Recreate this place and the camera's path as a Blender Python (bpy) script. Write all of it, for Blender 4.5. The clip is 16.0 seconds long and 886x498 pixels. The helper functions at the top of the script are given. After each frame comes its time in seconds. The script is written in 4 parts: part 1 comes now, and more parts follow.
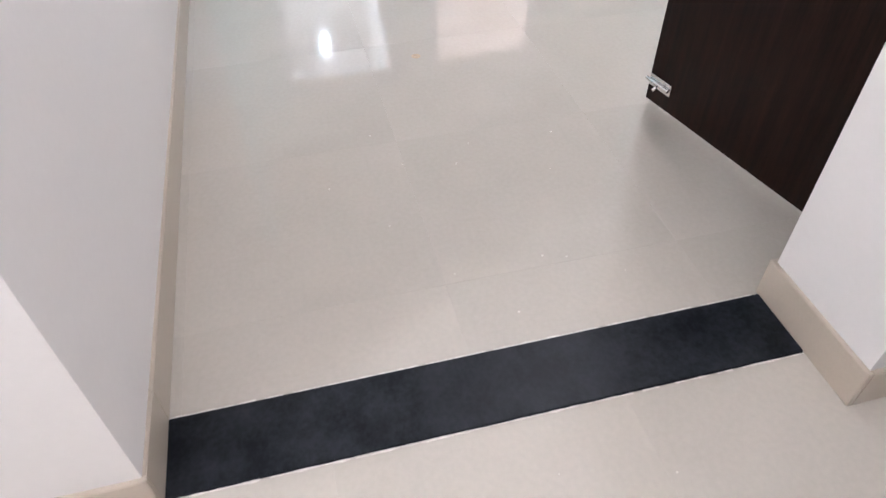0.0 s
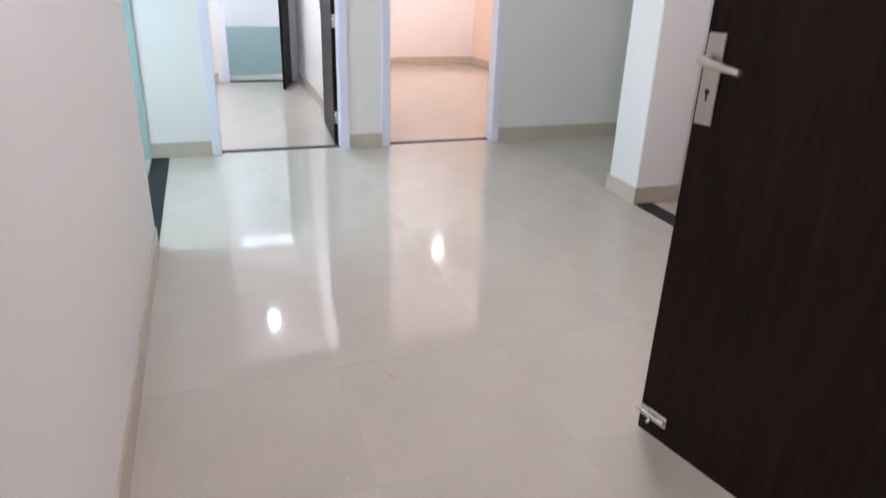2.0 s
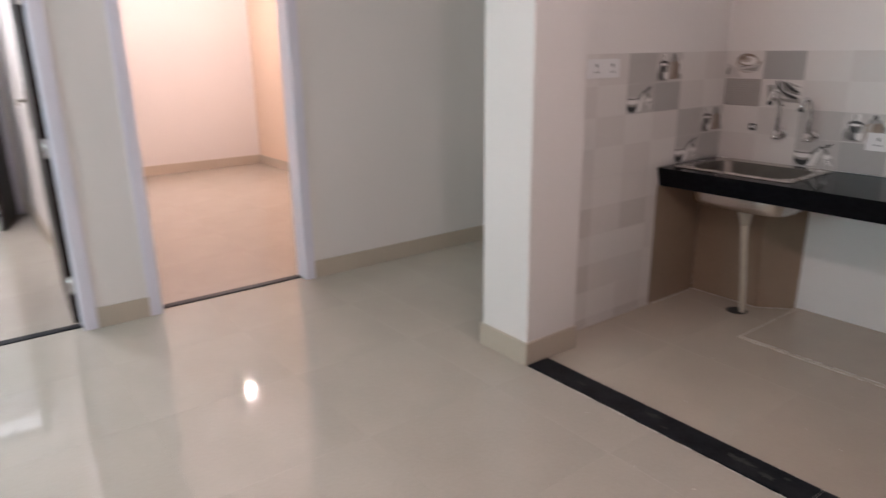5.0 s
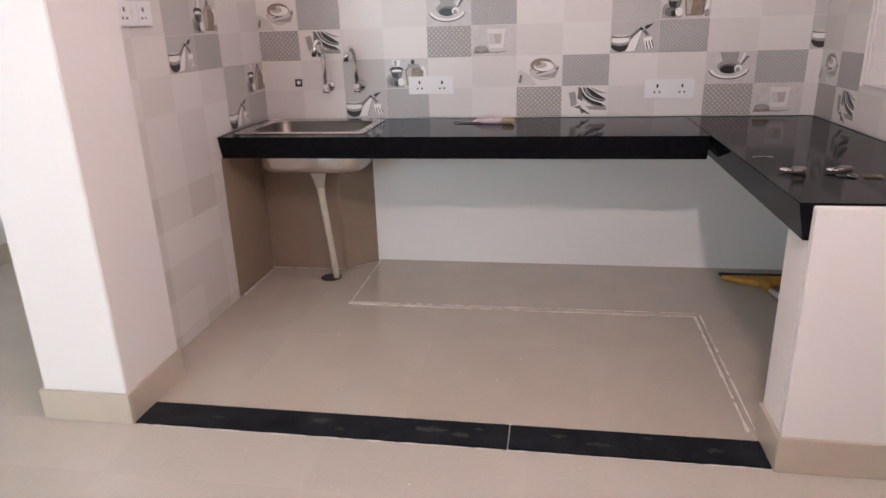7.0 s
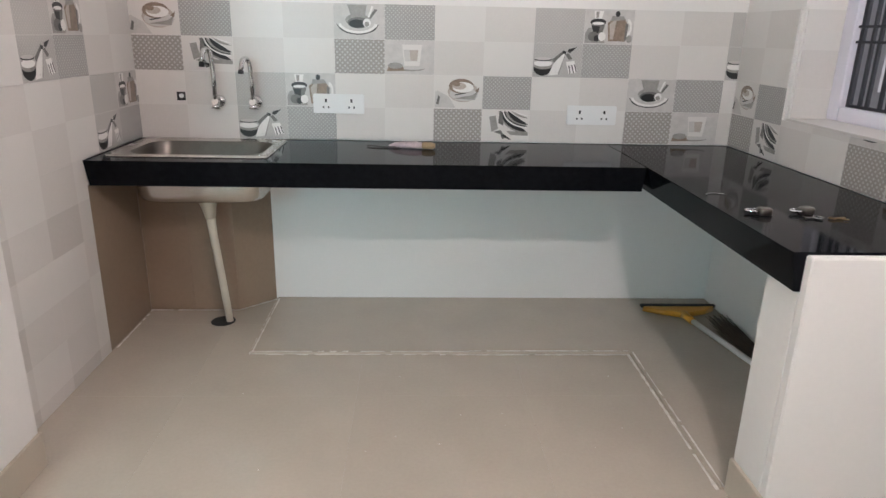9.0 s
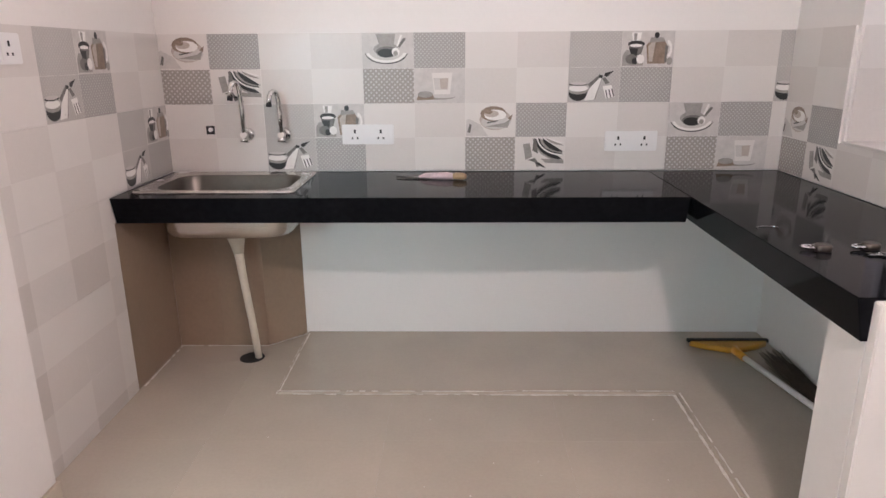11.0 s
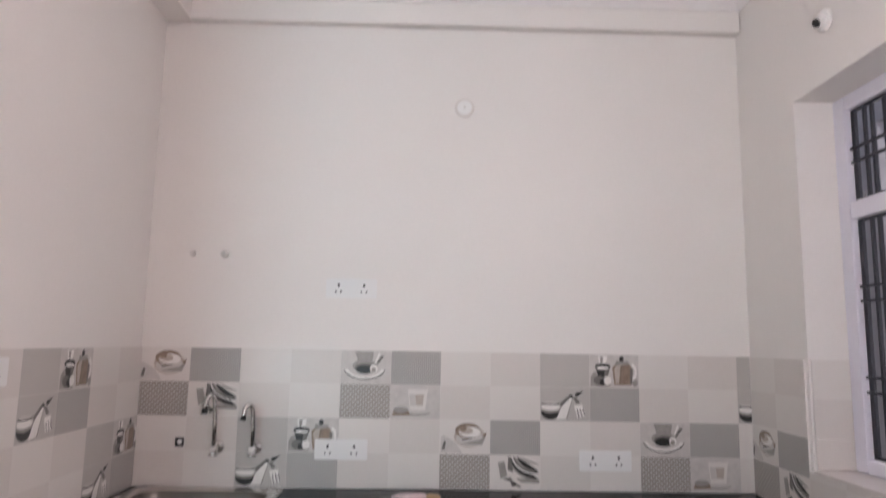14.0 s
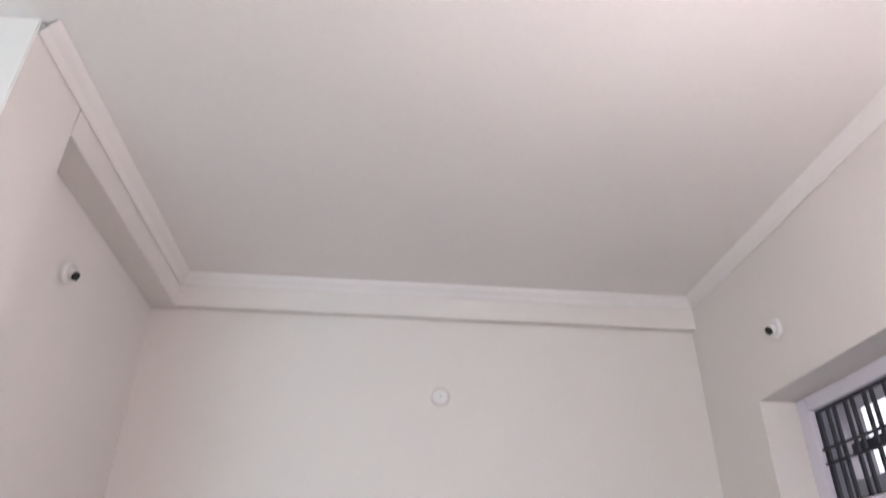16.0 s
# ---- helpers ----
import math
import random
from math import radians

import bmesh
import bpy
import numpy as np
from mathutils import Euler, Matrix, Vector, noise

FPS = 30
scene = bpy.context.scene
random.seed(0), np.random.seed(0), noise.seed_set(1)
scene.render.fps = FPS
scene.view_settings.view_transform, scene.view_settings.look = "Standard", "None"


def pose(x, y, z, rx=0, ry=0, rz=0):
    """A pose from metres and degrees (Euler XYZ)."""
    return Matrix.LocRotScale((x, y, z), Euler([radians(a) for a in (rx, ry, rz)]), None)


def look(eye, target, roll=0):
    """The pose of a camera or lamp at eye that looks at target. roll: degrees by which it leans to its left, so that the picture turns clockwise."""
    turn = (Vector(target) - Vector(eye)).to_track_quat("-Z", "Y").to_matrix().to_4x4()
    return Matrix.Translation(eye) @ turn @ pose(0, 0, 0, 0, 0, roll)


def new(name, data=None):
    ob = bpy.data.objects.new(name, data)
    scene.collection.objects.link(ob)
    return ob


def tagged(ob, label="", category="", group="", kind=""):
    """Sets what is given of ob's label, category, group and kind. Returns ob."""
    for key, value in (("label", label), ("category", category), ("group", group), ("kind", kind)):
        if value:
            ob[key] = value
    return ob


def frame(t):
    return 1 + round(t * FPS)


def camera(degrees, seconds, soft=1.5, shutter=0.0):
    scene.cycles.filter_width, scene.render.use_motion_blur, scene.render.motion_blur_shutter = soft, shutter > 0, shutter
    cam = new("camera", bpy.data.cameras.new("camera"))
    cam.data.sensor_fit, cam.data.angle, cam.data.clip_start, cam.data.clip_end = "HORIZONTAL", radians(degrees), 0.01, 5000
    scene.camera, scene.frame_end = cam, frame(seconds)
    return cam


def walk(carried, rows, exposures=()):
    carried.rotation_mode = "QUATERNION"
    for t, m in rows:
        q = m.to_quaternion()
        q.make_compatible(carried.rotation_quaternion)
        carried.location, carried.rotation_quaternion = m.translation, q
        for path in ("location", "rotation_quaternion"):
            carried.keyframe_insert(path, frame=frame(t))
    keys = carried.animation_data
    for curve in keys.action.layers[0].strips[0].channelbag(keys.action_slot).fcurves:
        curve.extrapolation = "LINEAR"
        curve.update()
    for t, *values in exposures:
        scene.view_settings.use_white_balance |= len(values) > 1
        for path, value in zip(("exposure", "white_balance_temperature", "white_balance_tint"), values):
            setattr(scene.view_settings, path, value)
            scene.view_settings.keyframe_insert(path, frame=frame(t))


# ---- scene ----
cam = camera(67.4, 16.0, shutter=0.5)
PATH = [
    (0, (3.879, -4.144, 1.255), (2.494, -3.812, -0.15), -0.9),
    (0.5, (3.817, -4.128, 1.261), (2.402, -3.769, -0.106), -0.5),
    (1, (3.726, -4.134, 1.295), (2.214, -3.727, 0.051), 0.3),
    (1.3, (3.651, -4.155, 1.315), (2.049, -3.685, 0.214), 1.1),
    (1.5, (3.592, -4.184, 1.339), (1.945, -3.64, 0.343), 2.0),
    (2, (3.584, -4.222, 1.385), (1.851, -3.602, 0.602), 2.0),
    (2.5, (3.536, -4.217, 1.437), (1.737, -3.628, 0.792), 1.4),
    (3, (3.303, -4.186, 1.496), (1.438, -3.656, 1.005), 0.7),
    (3.2, (3.179, -4.149, 1.543), (1.286, -3.67, 1.113), 1.8),
    (5.3, (2.027, -3.649, 1.405), (0.703, -2.272, 0.812), 0.3),
    (5.5, (1.935, -3.628, 1.38), (0.786, -2.095, 0.804), 1.1),
    (6, (1.725, -3.635, 1.329), (1.059, -1.835, 0.766), -0.9),
    (6.2, (1.669, -3.613, 1.308), (1.156, -1.777, 0.701), 0.7),
    (6.5, (1.621, -3.597, 1.325), (1.183, -1.727, 0.764), 0.9),
    (7, (1.539, -3.453, 1.276), (1.219, -1.587, 0.629), -1.8),
    (7.5, (1.43, -3.376, 1.284), (1.257, -1.485, 0.655), 1.2),
    (8, (1.279, -3.321, 1.275), (1.387, -1.433, 0.625), -1.3),
    (8.4, (1.204, -3.299, 1.293), (1.328, -1.394, 0.695), 0.7),
    (8.5, (1.221, -3.258, 1.286), (1.34, -1.359, 0.669), 0.9),
    (11, (1.308, -3.017, 1.312), (1.269, -1.098, 0.751), -0.4),
    (11.5, (1.282, -3.02, 1.334), (1.267, -1.063, 0.918), -0.5),
    (12, (1.284, -3.053, 1.382), (1.29, -1.063, 1.177), -0.1),
    (12.5, (1.297, -3.067, 1.407), (1.29, -1.069, 1.312), -0.1),
    (13, (1.279, -3.06, 1.414), (1.285, -1.062, 1.318), 0.3),
    (13.5, (1.288, -3.067, 1.435), (1.304, -1.067, 1.468), 0.8),
    (14, (1.284, -3.057, 1.45), (1.327, -1.076, 1.727), 1.0),
    (14.5, (1.239, -3.084, 1.509), (1.33, -1.15, 2.012), 1.0),
    (15, (1.158, -3.09, 1.556), (1.318, -1.208, 2.213), 1.1),
    (15.3, (1.189, -3.062, 1.548), (1.306, -1.214, 2.304), 1.1),
    (15.5, (1.142, -3.094, 1.59), (1.307, -1.266, 2.383), 1.0),
    (16, (1.18, -3.124, 1.598), (1.328, -1.392, 2.587), 0.7),
]
walk(cam, [(t, look(eye, target, roll)) for t, eye, target, roll in PATH],
     [(0, -0.12, 5600, 11), (1.0, -0.18, 5650, 12), (2.5, -0.68, 5950, 18), (3.2, -0.88, 6000, 18), (5.3, -0.88, 6600, 24), (6.0, -0.45, 6550, 24), (7.0, -0.10, 6600, 28),
      (7.5, -0.06, 6500, 22), (8.0, 0.02, 6250, 15), (8.5, 0.02, 6150, 11), (11, 0.08, 6500, 22), (12, -0.08, 6350, 17), (12.5, -0.08, 6450, 24), (14, -0.32, 6300, 21), (16, -0.40, 6200, 19)])

UTIL_W, BATH_W, KWIN_W, HALL_W, LAND_W, STAIR_W, R1_W, R2_W = 118, 22, 3, 82, 30, 95, 170, 170

# ---- world and large lights ----
world = bpy.data.worlds.new("sky")
scene.world = world
world.use_nodes = True
wn = world.node_tree
sky = wn.nodes.new("ShaderNodeTexSky")
sky.sky_type, sky.sun_disc = "NISHITA", False
sky.sun_elevation, sky.sun_rotation = radians(50), radians(200)
wn.nodes["Background"].inputs[1].default_value = 0.10
wn.links.new(sky.outputs[0], wn.nodes["Background"].inputs[0])


def sun_lamp():
    d = bpy.data.lights.new("sun", "SUN")
    d.energy, d.angle, d.color = 2.0, radians(0.5), (1.0, 0.95, 0.88)
    ob = new("sun", d)
    a, e = radians(200), radians(50)
    way = Vector((math.sin(a) * math.cos(e), math.cos(a) * math.cos(e), math.sin(e)))
    ob.matrix_world = look(way * 30, (0, 0, 0))


def area_lamp(name, eye, target, w, h, power, color):
    d = bpy.data.lights.new(name, "AREA")
    d.shape, d.size, d.size_y, d.energy, d.color = "RECTANGLE", w, h, power, color
    ob = new(name, d)
    ob.matrix_world = look(eye, target)
    return ob


sun_lamp()
# daylight standing in the openings: utility window, bathroom back wall, kitchen window
area_lamp("daylight_utility", (-0.75, -6.30, 1.7), (-0.75, 0, 1.2), 1.6, 1.2, UTIL_W, (0.62, 0.92, 0.95))
# added cyan fill before the solid bathroom side wall, which has no window
area_lamp("bath_fill", (-5.35, -4.52, 1.6), (-5.35, -3.0, 1.2), 0.45, 1.0, BATH_W, (0.55, 0.90, 1.0))
area_lamp("daylight_vent", (-5.60, -3.72, 2.32), (-4.0, -3.72, 1.6), 1.0, 0.5, 8, (0.85, 0.95, 1.0))
# added fill that brightens the passage and the far wall
area_lamp("passage_fill", (-0.90, 2.50, 1.6), (-0.90, 0, 1.3), 0.9, 1.2, 20, (0.88, 1.0, 0.93))
area_lamp("daylight_kitchen", (3.06, -1.06, 1.75), (0, -1.06, 1.4), 1.1, 1.4, KWIN_W, (0.95, 0.97, 1.0))


def point_lamp(name, at, power, color, r=0.022):
    d = bpy.data.lights.new(name, "POINT")
    d.energy, d.color, d.shadow_soft_size = power, color, r
    ob = new(name, d)
    ob.location = at
    return ob


HALL_LAMP = (1.84, -2.86, 2.25)
STAIR_LAMP = (3.85, -5.75, 2.55)
# bulbs of the hall, the landing, the stair side of the landing and the two rooms
point_lamp("hall_bulb_glow", HALL_LAMP, HALL_W, (1.0, 0.90, 0.86), 0.06)
point_lamp("landing_bulb_glow", (4.4, -3.75, 2.7), LAND_W, (1.0, 0.96, 0.94))
point_lamp("stair_bulb_glow", STAIR_LAMP, STAIR_W, (1.0, 0.96, 0.94))
point_lamp("room_bulb_glow", (-3.34, -3.77, 2.41), R1_W, (0.90, 0.97, 1.0), 0.015)
point_lamp("bedroom_bulb_glow", (-4.74, -1.32, 2.35), R2_W, (1.0, 0.85, 0.79), 0.015)

# ---- materials ----


def material(name, color, rough=0.5, metal=0.0, vary=0.06, scale=6.0, grain=120.0, bump=0.02, coat=0.0, second=None,
             stretch=None, per_object=0.0, spec=0.5):
    m = bpy.data.materials.new(name)
    m.use_nodes = True
    nt = m.node_tree
    b = nt.nodes["Principled BSDF"]
    b.inputs["Roughness"].default_value, b.inputs["Metallic"].default_value = rough, metal
    b.inputs["Coat Weight"].default_value = coat
    b.inputs["Coat Roughness"].default_value = 0.04
    b.inputs["Specular IOR Level"].default_value = spec
    tc = nt.nodes.new("ShaderNodeTexCoord")
    src = tc.outputs["Object"]
    if stretch:
        mp = nt.nodes.new("ShaderNodeMapping")
        mp.inputs["Scale"].default_value = stretch
        nt.links.new(src, mp.inputs[0])
        src = mp.outputs[0]
    n1, n2 = nt.nodes.new("ShaderNodeTexNoise"), nt.nodes.new("ShaderNodeTexNoise")
    n1.inputs["Scale"].default_value, n2.inputs["Scale"].default_value = scale, grain
    n1.inputs["Detail"].default_value, n2.inputs["Detail"].default_value = 4, 3
    nt.links.new(src, n1.inputs["Vector"]), nt.links.new(src, n2.inputs["Vector"])
    mix = nt.nodes.new("ShaderNodeMath")
    mix.operation = "MULTIPLY_ADD"
    mix.inputs[1].default_value = 0.65
    half = nt.nodes.new("ShaderNodeMath")
    half.operation = "MULTIPLY"
    half.inputs[1].default_value = 0.35
    nt.links.new(n2.outputs[0], half.inputs[0])
    nt.links.new(n1.outputs[0], mix.inputs[0]), nt.links.new(half.outputs[0], mix.inputs[2])
    ramp = nt.nodes.new("ShaderNodeValToRGB")
    lo = [c * (1 - vary) for c in color]
    hi = list(second) if second else [min(1, c * (1 + vary)) for c in color]
    ramp.color_ramp.elements[0].position, ramp.color_ramp.elements[1].position = 0.3, 0.7
    ramp.color_ramp.elements[0].color, ramp.color_ramp.elements[1].color = (*lo, 1), (*hi, 1)
    nt.links.new(mix.outputs[0], ramp.inputs[0])
    out = ramp.outputs[0]
    if per_object:
        info = nt.nodes.new("ShaderNodeObjectInfo")
        hsv = nt.nodes.new("ShaderNodeHueSaturation")
        mr = nt.nodes.new("ShaderNodeMapRange")
        mr.inputs["To Min"].default_value, mr.inputs["To Max"].default_value = 1 - per_object, 1 + per_object
        nt.links.new(info.outputs["Random"], mr.inputs[0])
        nt.links.new(mr.outputs[0], hsv.inputs["Value"])
        nt.links.new(out, hsv.inputs["Color"])
        out = hsv.outputs[0]
    nt.links.new(out, b.inputs["Base Color"])
    if bump:
        bp = nt.nodes.new("ShaderNodeBump")
        bp.inputs["Strength"].default_value, bp.inputs["Distance"].default_value = bump, 0.01
        nt.links.new(mix.outputs[0], bp.inputs["Height"])
        nt.links.new(bp.outputs[0], b.inputs["Normal"])
    rr = nt.nodes.new("ShaderNodeMapRange")
    rr.inputs["To Min"].default_value, rr.inputs["To Max"].default_value = max(0.02, rough * 0.8), min(1, rough * 1.2)
    nt.links.new(n1.outputs[0], rr.inputs[0])
    nt.links.new(rr.outputs[0], b.inputs["Roughness"])
    return m


def glowing(name, color, strength):
    m = bpy.data.materials.new(name)
    m.use_nodes = True
    b = m.node_tree.nodes["Principled BSDF"]
    b.inputs["Base Color"].default_value = (0.9, 0.9, 0.9, 1)
    b.inputs["Emission Color"].default_value = (*color, 1)
    b.inputs["Emission Strength"].default_value = strength
    return m


def dotted(name, base, dot, pitch):
    """Printed grey tile with a lattice of light dots."""
    m = material(name, base, 0.33, vary=0.06)
    nt = m.node_tree
    b = nt.nodes["Principled BSDF"]
    old = b.inputs["Base Color"].links[0].from_socket
    tc = nt.nodes.new("ShaderNodeTexCoord")
    mp = nt.nodes.new("ShaderNodeMapping")
    mp.inputs["Rotation"].default_value = (0, radians(45), 0)
    mp.inputs["Scale"].default_value = (1 / pitch,) * 3
    nt.links.new(tc.outputs["Object"], mp.inputs[0])
    sp = nt.nodes.new("ShaderNodeSeparateXYZ")
    nt.links.new(mp.outputs[0], sp.inputs[0])
    dist = []
    for k in (0, 2):
        fr = nt.nodes.new("ShaderNodeMath")
        fr.operation = "FRACT"
        nt.links.new(sp.outputs[k], fr.inputs[0])
        sb = nt.nodes.new("ShaderNodeMath")
        sb.operation = "SUBTRACT"
        sb.inputs[1].default_value = 0.5
        nt.links.new(fr.outputs[0], sb.inputs[0])
        ab = nt.nodes.new("ShaderNodeMath")
        ab.operation = "ABSOLUTE"
        nt.links.new(sb.outputs[0], ab.inputs[0])
        dist.append(ab)
    mx = nt.nodes.new("ShaderNodeMath")
    mx.operation = "MAXIMUM"
    nt.links.new(dist[0].outputs[0], mx.inputs[0]), nt.links.new(dist[1].outputs[0], mx.inputs[1])
    lt = nt.nodes.new("ShaderNodeMath")
    lt.operation = "LESS_THAN"
    lt.inputs[1].default_value = 0.22
    nt.links.new(mx.outputs[0], lt.inputs[0])
    mixc = nt.nodes.new("ShaderNodeMix")
    mixc.data_type = "RGBA"
    nt.links.new(lt.outputs[0], mixc.inputs[0])
    nt.links.new(old, mixc.inputs[6])
    mixc.inputs[7].default_value = (*dot, 1)
    nt.links.new(mixc.outputs[2], b.inputs["Base Color"])
    return m


PAINT = material("wall_paint", (0.78, 0.745, 0.715), 0.55, vary=0.025, scale=1.3, grain=60, bump=0.05)
CEIL = material("ceiling_paint", (0.84, 0.81, 0.80), 0.75, vary=0.03, scale=1.1, grain=45, bump=0.08)
# wall paint with the warm bulb's orange cast put into the colour
WARM_LIT = material("warm_lit_paint", (0.80, 0.64, 0.50), 0.6, vary=0.03, scale=1.5, grain=60, bump=0.04)
FRAME = material("frame_paint", (0.74, 0.72, 0.80), 0.3, vary=0.03, scale=5, grain=80, bump=0.03)
FLOOR = material("floor_tile", (0.49, 0.445, 0.38), 0.042, vary=0.075, scale=2.2, grain=70, bump=0.0015, per_object=0.008, spec=0.4)
GROUT = material("grout", (0.50, 0.46, 0.40), 0.6, vary=0.1, scale=20)
KFLOOR = material("kitchen_floor_tile", (0.50, 0.435, 0.36), 0.2, vary=0.06, scale=3.5, grain=80, bump=0.006, per_object=0.02)
CEMENT = material("white_cement", (0.70, 0.66, 0.60), 0.85, vary=0.25, scale=25, grain=160, bump=0.3)
SKIRT = material("skirting_tile", (0.50, 0.43, 0.345), 0.3, vary=0.05, scale=4)
GRANITE = material("black_granite", (0.007, 0.007, 0.009), 0.07, vary=0.4, scale=40, grain=300, bump=0.004, second=(0.010, 0.010, 0.012), spec=0.045)
DUSTY = material("dusty_black_granite", (0.005, 0.006, 0.009), 0.42, vary=0.3, scale=9, grain=90, bump=0.02, second=(0.024, 0.026, 0.031), spec=0.15)
for el, at in zip(DUSTY.node_tree.nodes["Color Ramp"].color_ramp.elements, (0.38, 0.72)):
    el.position = at
DUST = material("dried_cement_film", (0.022, 0.022, 0.024), 0.8, vary=0.7, scale=60, grain=200, bump=0.05, second=(0.075, 0.073, 0.07))
UNDER = material("beige_brown_tile", (0.29, 0.21, 0.15), 0.4, vary=0.10, scale=3, grain=60, bump=0.02)
T_BODY = material("tile_edge", (0.74, 0.70, 0.67), 0.4, vary=0.04)
T_LIGHT = material("tile_light", (0.70, 0.66, 0.625), 0.33, vary=0.015, scale=9)
T_WARM = material("tile_warm", (0.65, 0.605, 0.57), 0.33, vary=0.02, scale=90)
T_DARKER = material("tile_shaded_cell", (0.57, 0.525, 0.49), 0.33, vary=0.025, scale=90)
T_GREY = dotted("tile_grey", (0.36, 0.342, 0.325), (0.52, 0.495, 0.47), 0.0125)
T_DOT = dotted("tile_dotted", (0.33, 0.30, 0.275), (0.55, 0.52, 0.49), 0.0165)
P_BLACK = material("print_black", (0.016, 0.015, 0.014), 0.3, vary=0.2, scale=60)
P_MID = material("print_grey", (0.15, 0.138, 0.128), 0.3, vary=0.25, scale=50)
P_BROWN = material("print_brown", (0.24, 0.175, 0.13), 0.3, vary=0.3, scale=50)
P_TAN = material("print_tan", (0.47, 0.40, 0.35), 0.3, vary=0.15, scale=50)
P_WHITE = material("print_white", (0.80, 0.77, 0.74), 0.3, vary=0.05, scale=50)
P_PALE = material("print_pale", (0.56, 0.525, 0.50), 0.33, vary=0.10, scale=40)
P_SILVER = material("print_silver", (0.31, 0.288, 0.265), 0.33, vary=0.2, scale=45)
T_PALE = dotted("tile_pale_grey", (0.46, 0.435, 0.41), (0.53, 0.50, 0.475), 0.011)
TILE_MATS = [T_BODY, T_LIGHT, T_WARM, T_DARKER, T_GREY, T_DOT, P_BLACK, P_MID, P_BROWN, P_TAN, P_WHITE, P_PALE, P_SILVER, T_PALE]
WOOD = material("dark_laminate", (0.004, 0.0025, 0.002), 0.38, vary=0.5, scale=3, grain=30, bump=0.015, second=(0.022, 0.009, 0.0062), stretch=(16, 16, 1.0), spec=0.13)
STEEL = material("brushed_steel", (0.66, 0.62, 0.58), 0.26, 1.0, vary=0.06, scale=8, grain=200, bump=0.01)
# dull metal of blade and padlocks; in the sink bowl it paints the shade
DULL_SHADED = material("dull_shaded_steel", (0.14, 0.125, 0.11), 0.38, 1.0, vary=0.12, scale=10, grain=150, bump=0.02)
CHROME = material("chrome", (0.72, 0.71, 0.70), 0.10, 1.0, vary=0.03)
SATIN = material("satin_metal", (0.50, 0.47, 0.42), 0.36, 0.9, vary=0.05, grain=200)
PLASTIC = material("white_plastic", (0.78, 0.77, 0.76), 0.35, vary=0.02)
SLOT = material("socket_hole", (0.015, 0.015, 0.015), 0.6, vary=0.1)
PVC = material("pvc_pipe", (0.62, 0.55, 0.45), 0.4, vary=0.08, scale=15)
YELLOW = material("orange_yellow_plastic", (0.62, 0.30, 0.035), 0.4, vary=0.12, scale=12)
RUBBER = material("black_rubber", (0.018, 0.017, 0.016), 0.7, vary=0.2)
STRAW = material("broom_straw", (0.075, 0.055, 0.04), 0.8, vary=0.5, scale=40)
RED = material("red_metallic", (0.26, 0.018, 0.016), 0.22, 0.6, vary=0.12, coat=0.5)
IRON = material("black_iron", (0.018, 0.018, 0.024), 0.45, vary=0.3, scale=30)
BRASS = material("brass", (0.55, 0.38, 0.16), 0.3, 1.0, vary=0.1)
HANDLE = material("wooden_handle", (0.36, 0.24, 0.13), 0.5, vary=0.2, scale=8, stretch=(2, 12, 12))
WRAP = material("pinkish_wrapping", (0.60, 0.46, 0.47), 0.45, vary=0.25, scale=45, grain=160, bump=0.3)
DADO = material("teal_dado_tile", (0.36, 0.46, 0.45), 0.25, vary=0.05, scale=4)
STAIN = material("rust_stain", (0.46, 0.33, 0.20), 0.4, vary=0.2, scale=60)
OUTER = material("grey_render", (0.42, 0.41, 0.42), 0.9, vary=0.12, scale=2.5, grain=40, bump=0.2)
GLOW_B = glowing("bulb_glow", (1.0, 0.96, 0.9), 40.0)

# ---- mesh helpers ----


def box(bm, x0, x1, y0, y1, z0, z1, bevel=0.0):
    g = bmesh.ops.create_cube(bm, size=1.0)
    for v in g["verts"]:
        v.co = Vector((x0 + (v.co.x + 0.5) * (x1 - x0), y0 + (v.co.y + 0.5) * (y1 - y0), z0 + (v.co.z + 0.5) * (z1 - z0)))
    if bevel:
        es = list({e for v in g["verts"] for e in v.link_edges})
        bmesh.ops.bevel(bm, geom=es, offset=bevel, segments=2, affect="EDGES")


def tube(bm, pts, radii, sides=12, caps=True):
    """A round tube through the points, with a radius at each."""
    rings = []
    pts = [Vector(p) for p in pts]
    up = Vector((0.13, 0.21, 0.97))
    for i, p in enumerate(pts):
        d = (pts[min(i + 1, len(pts) - 1)] - pts[max(i - 1, 0)]).normalized()
        if abs(d.dot(up)) > 0.95:
            up = Vector((0.97, 0.2, 0.1))
        a = d.cross(up).normalized()
        c = d.cross(a)
        r = radii[i] if isinstance(radii, (list, tuple)) else radii
        rings.append([bm.verts.new(p + r * (a * math.cos(2 * math.pi * k / sides) + c * math.sin(2 * math.pi * k / sides))) for k in range(sides)])
    for r0, r1 in zip(rings, rings[1:]):
        for k in range(sides):
            f = bm.faces.new((r0[k], r0[(k + 1) % sides], r1[(k + 1) % sides], r1[k]))
            f.smooth = True
    if caps:
        bm.faces.new(rings[0][::-1])
        bm.faces.new(rings[-1])


def rounded(cx, cy, w, h, r, z, n=5):
    """Points of a rounded rectangle."""
    out = []
    for sx, sy, a0 in ((1, 1, 0), (-1, 1, 90), (-1, -1, 180), (1, -1, 270)):
        for k in range(n):
            a = radians(a0 + 90 * k / (n - 1))
            out.append(Vector((cx + sx * (w / 2 - r) + r * math.cos(a), cy + sy * (h / 2 - r) + r * math.sin(a), z)))
    return out


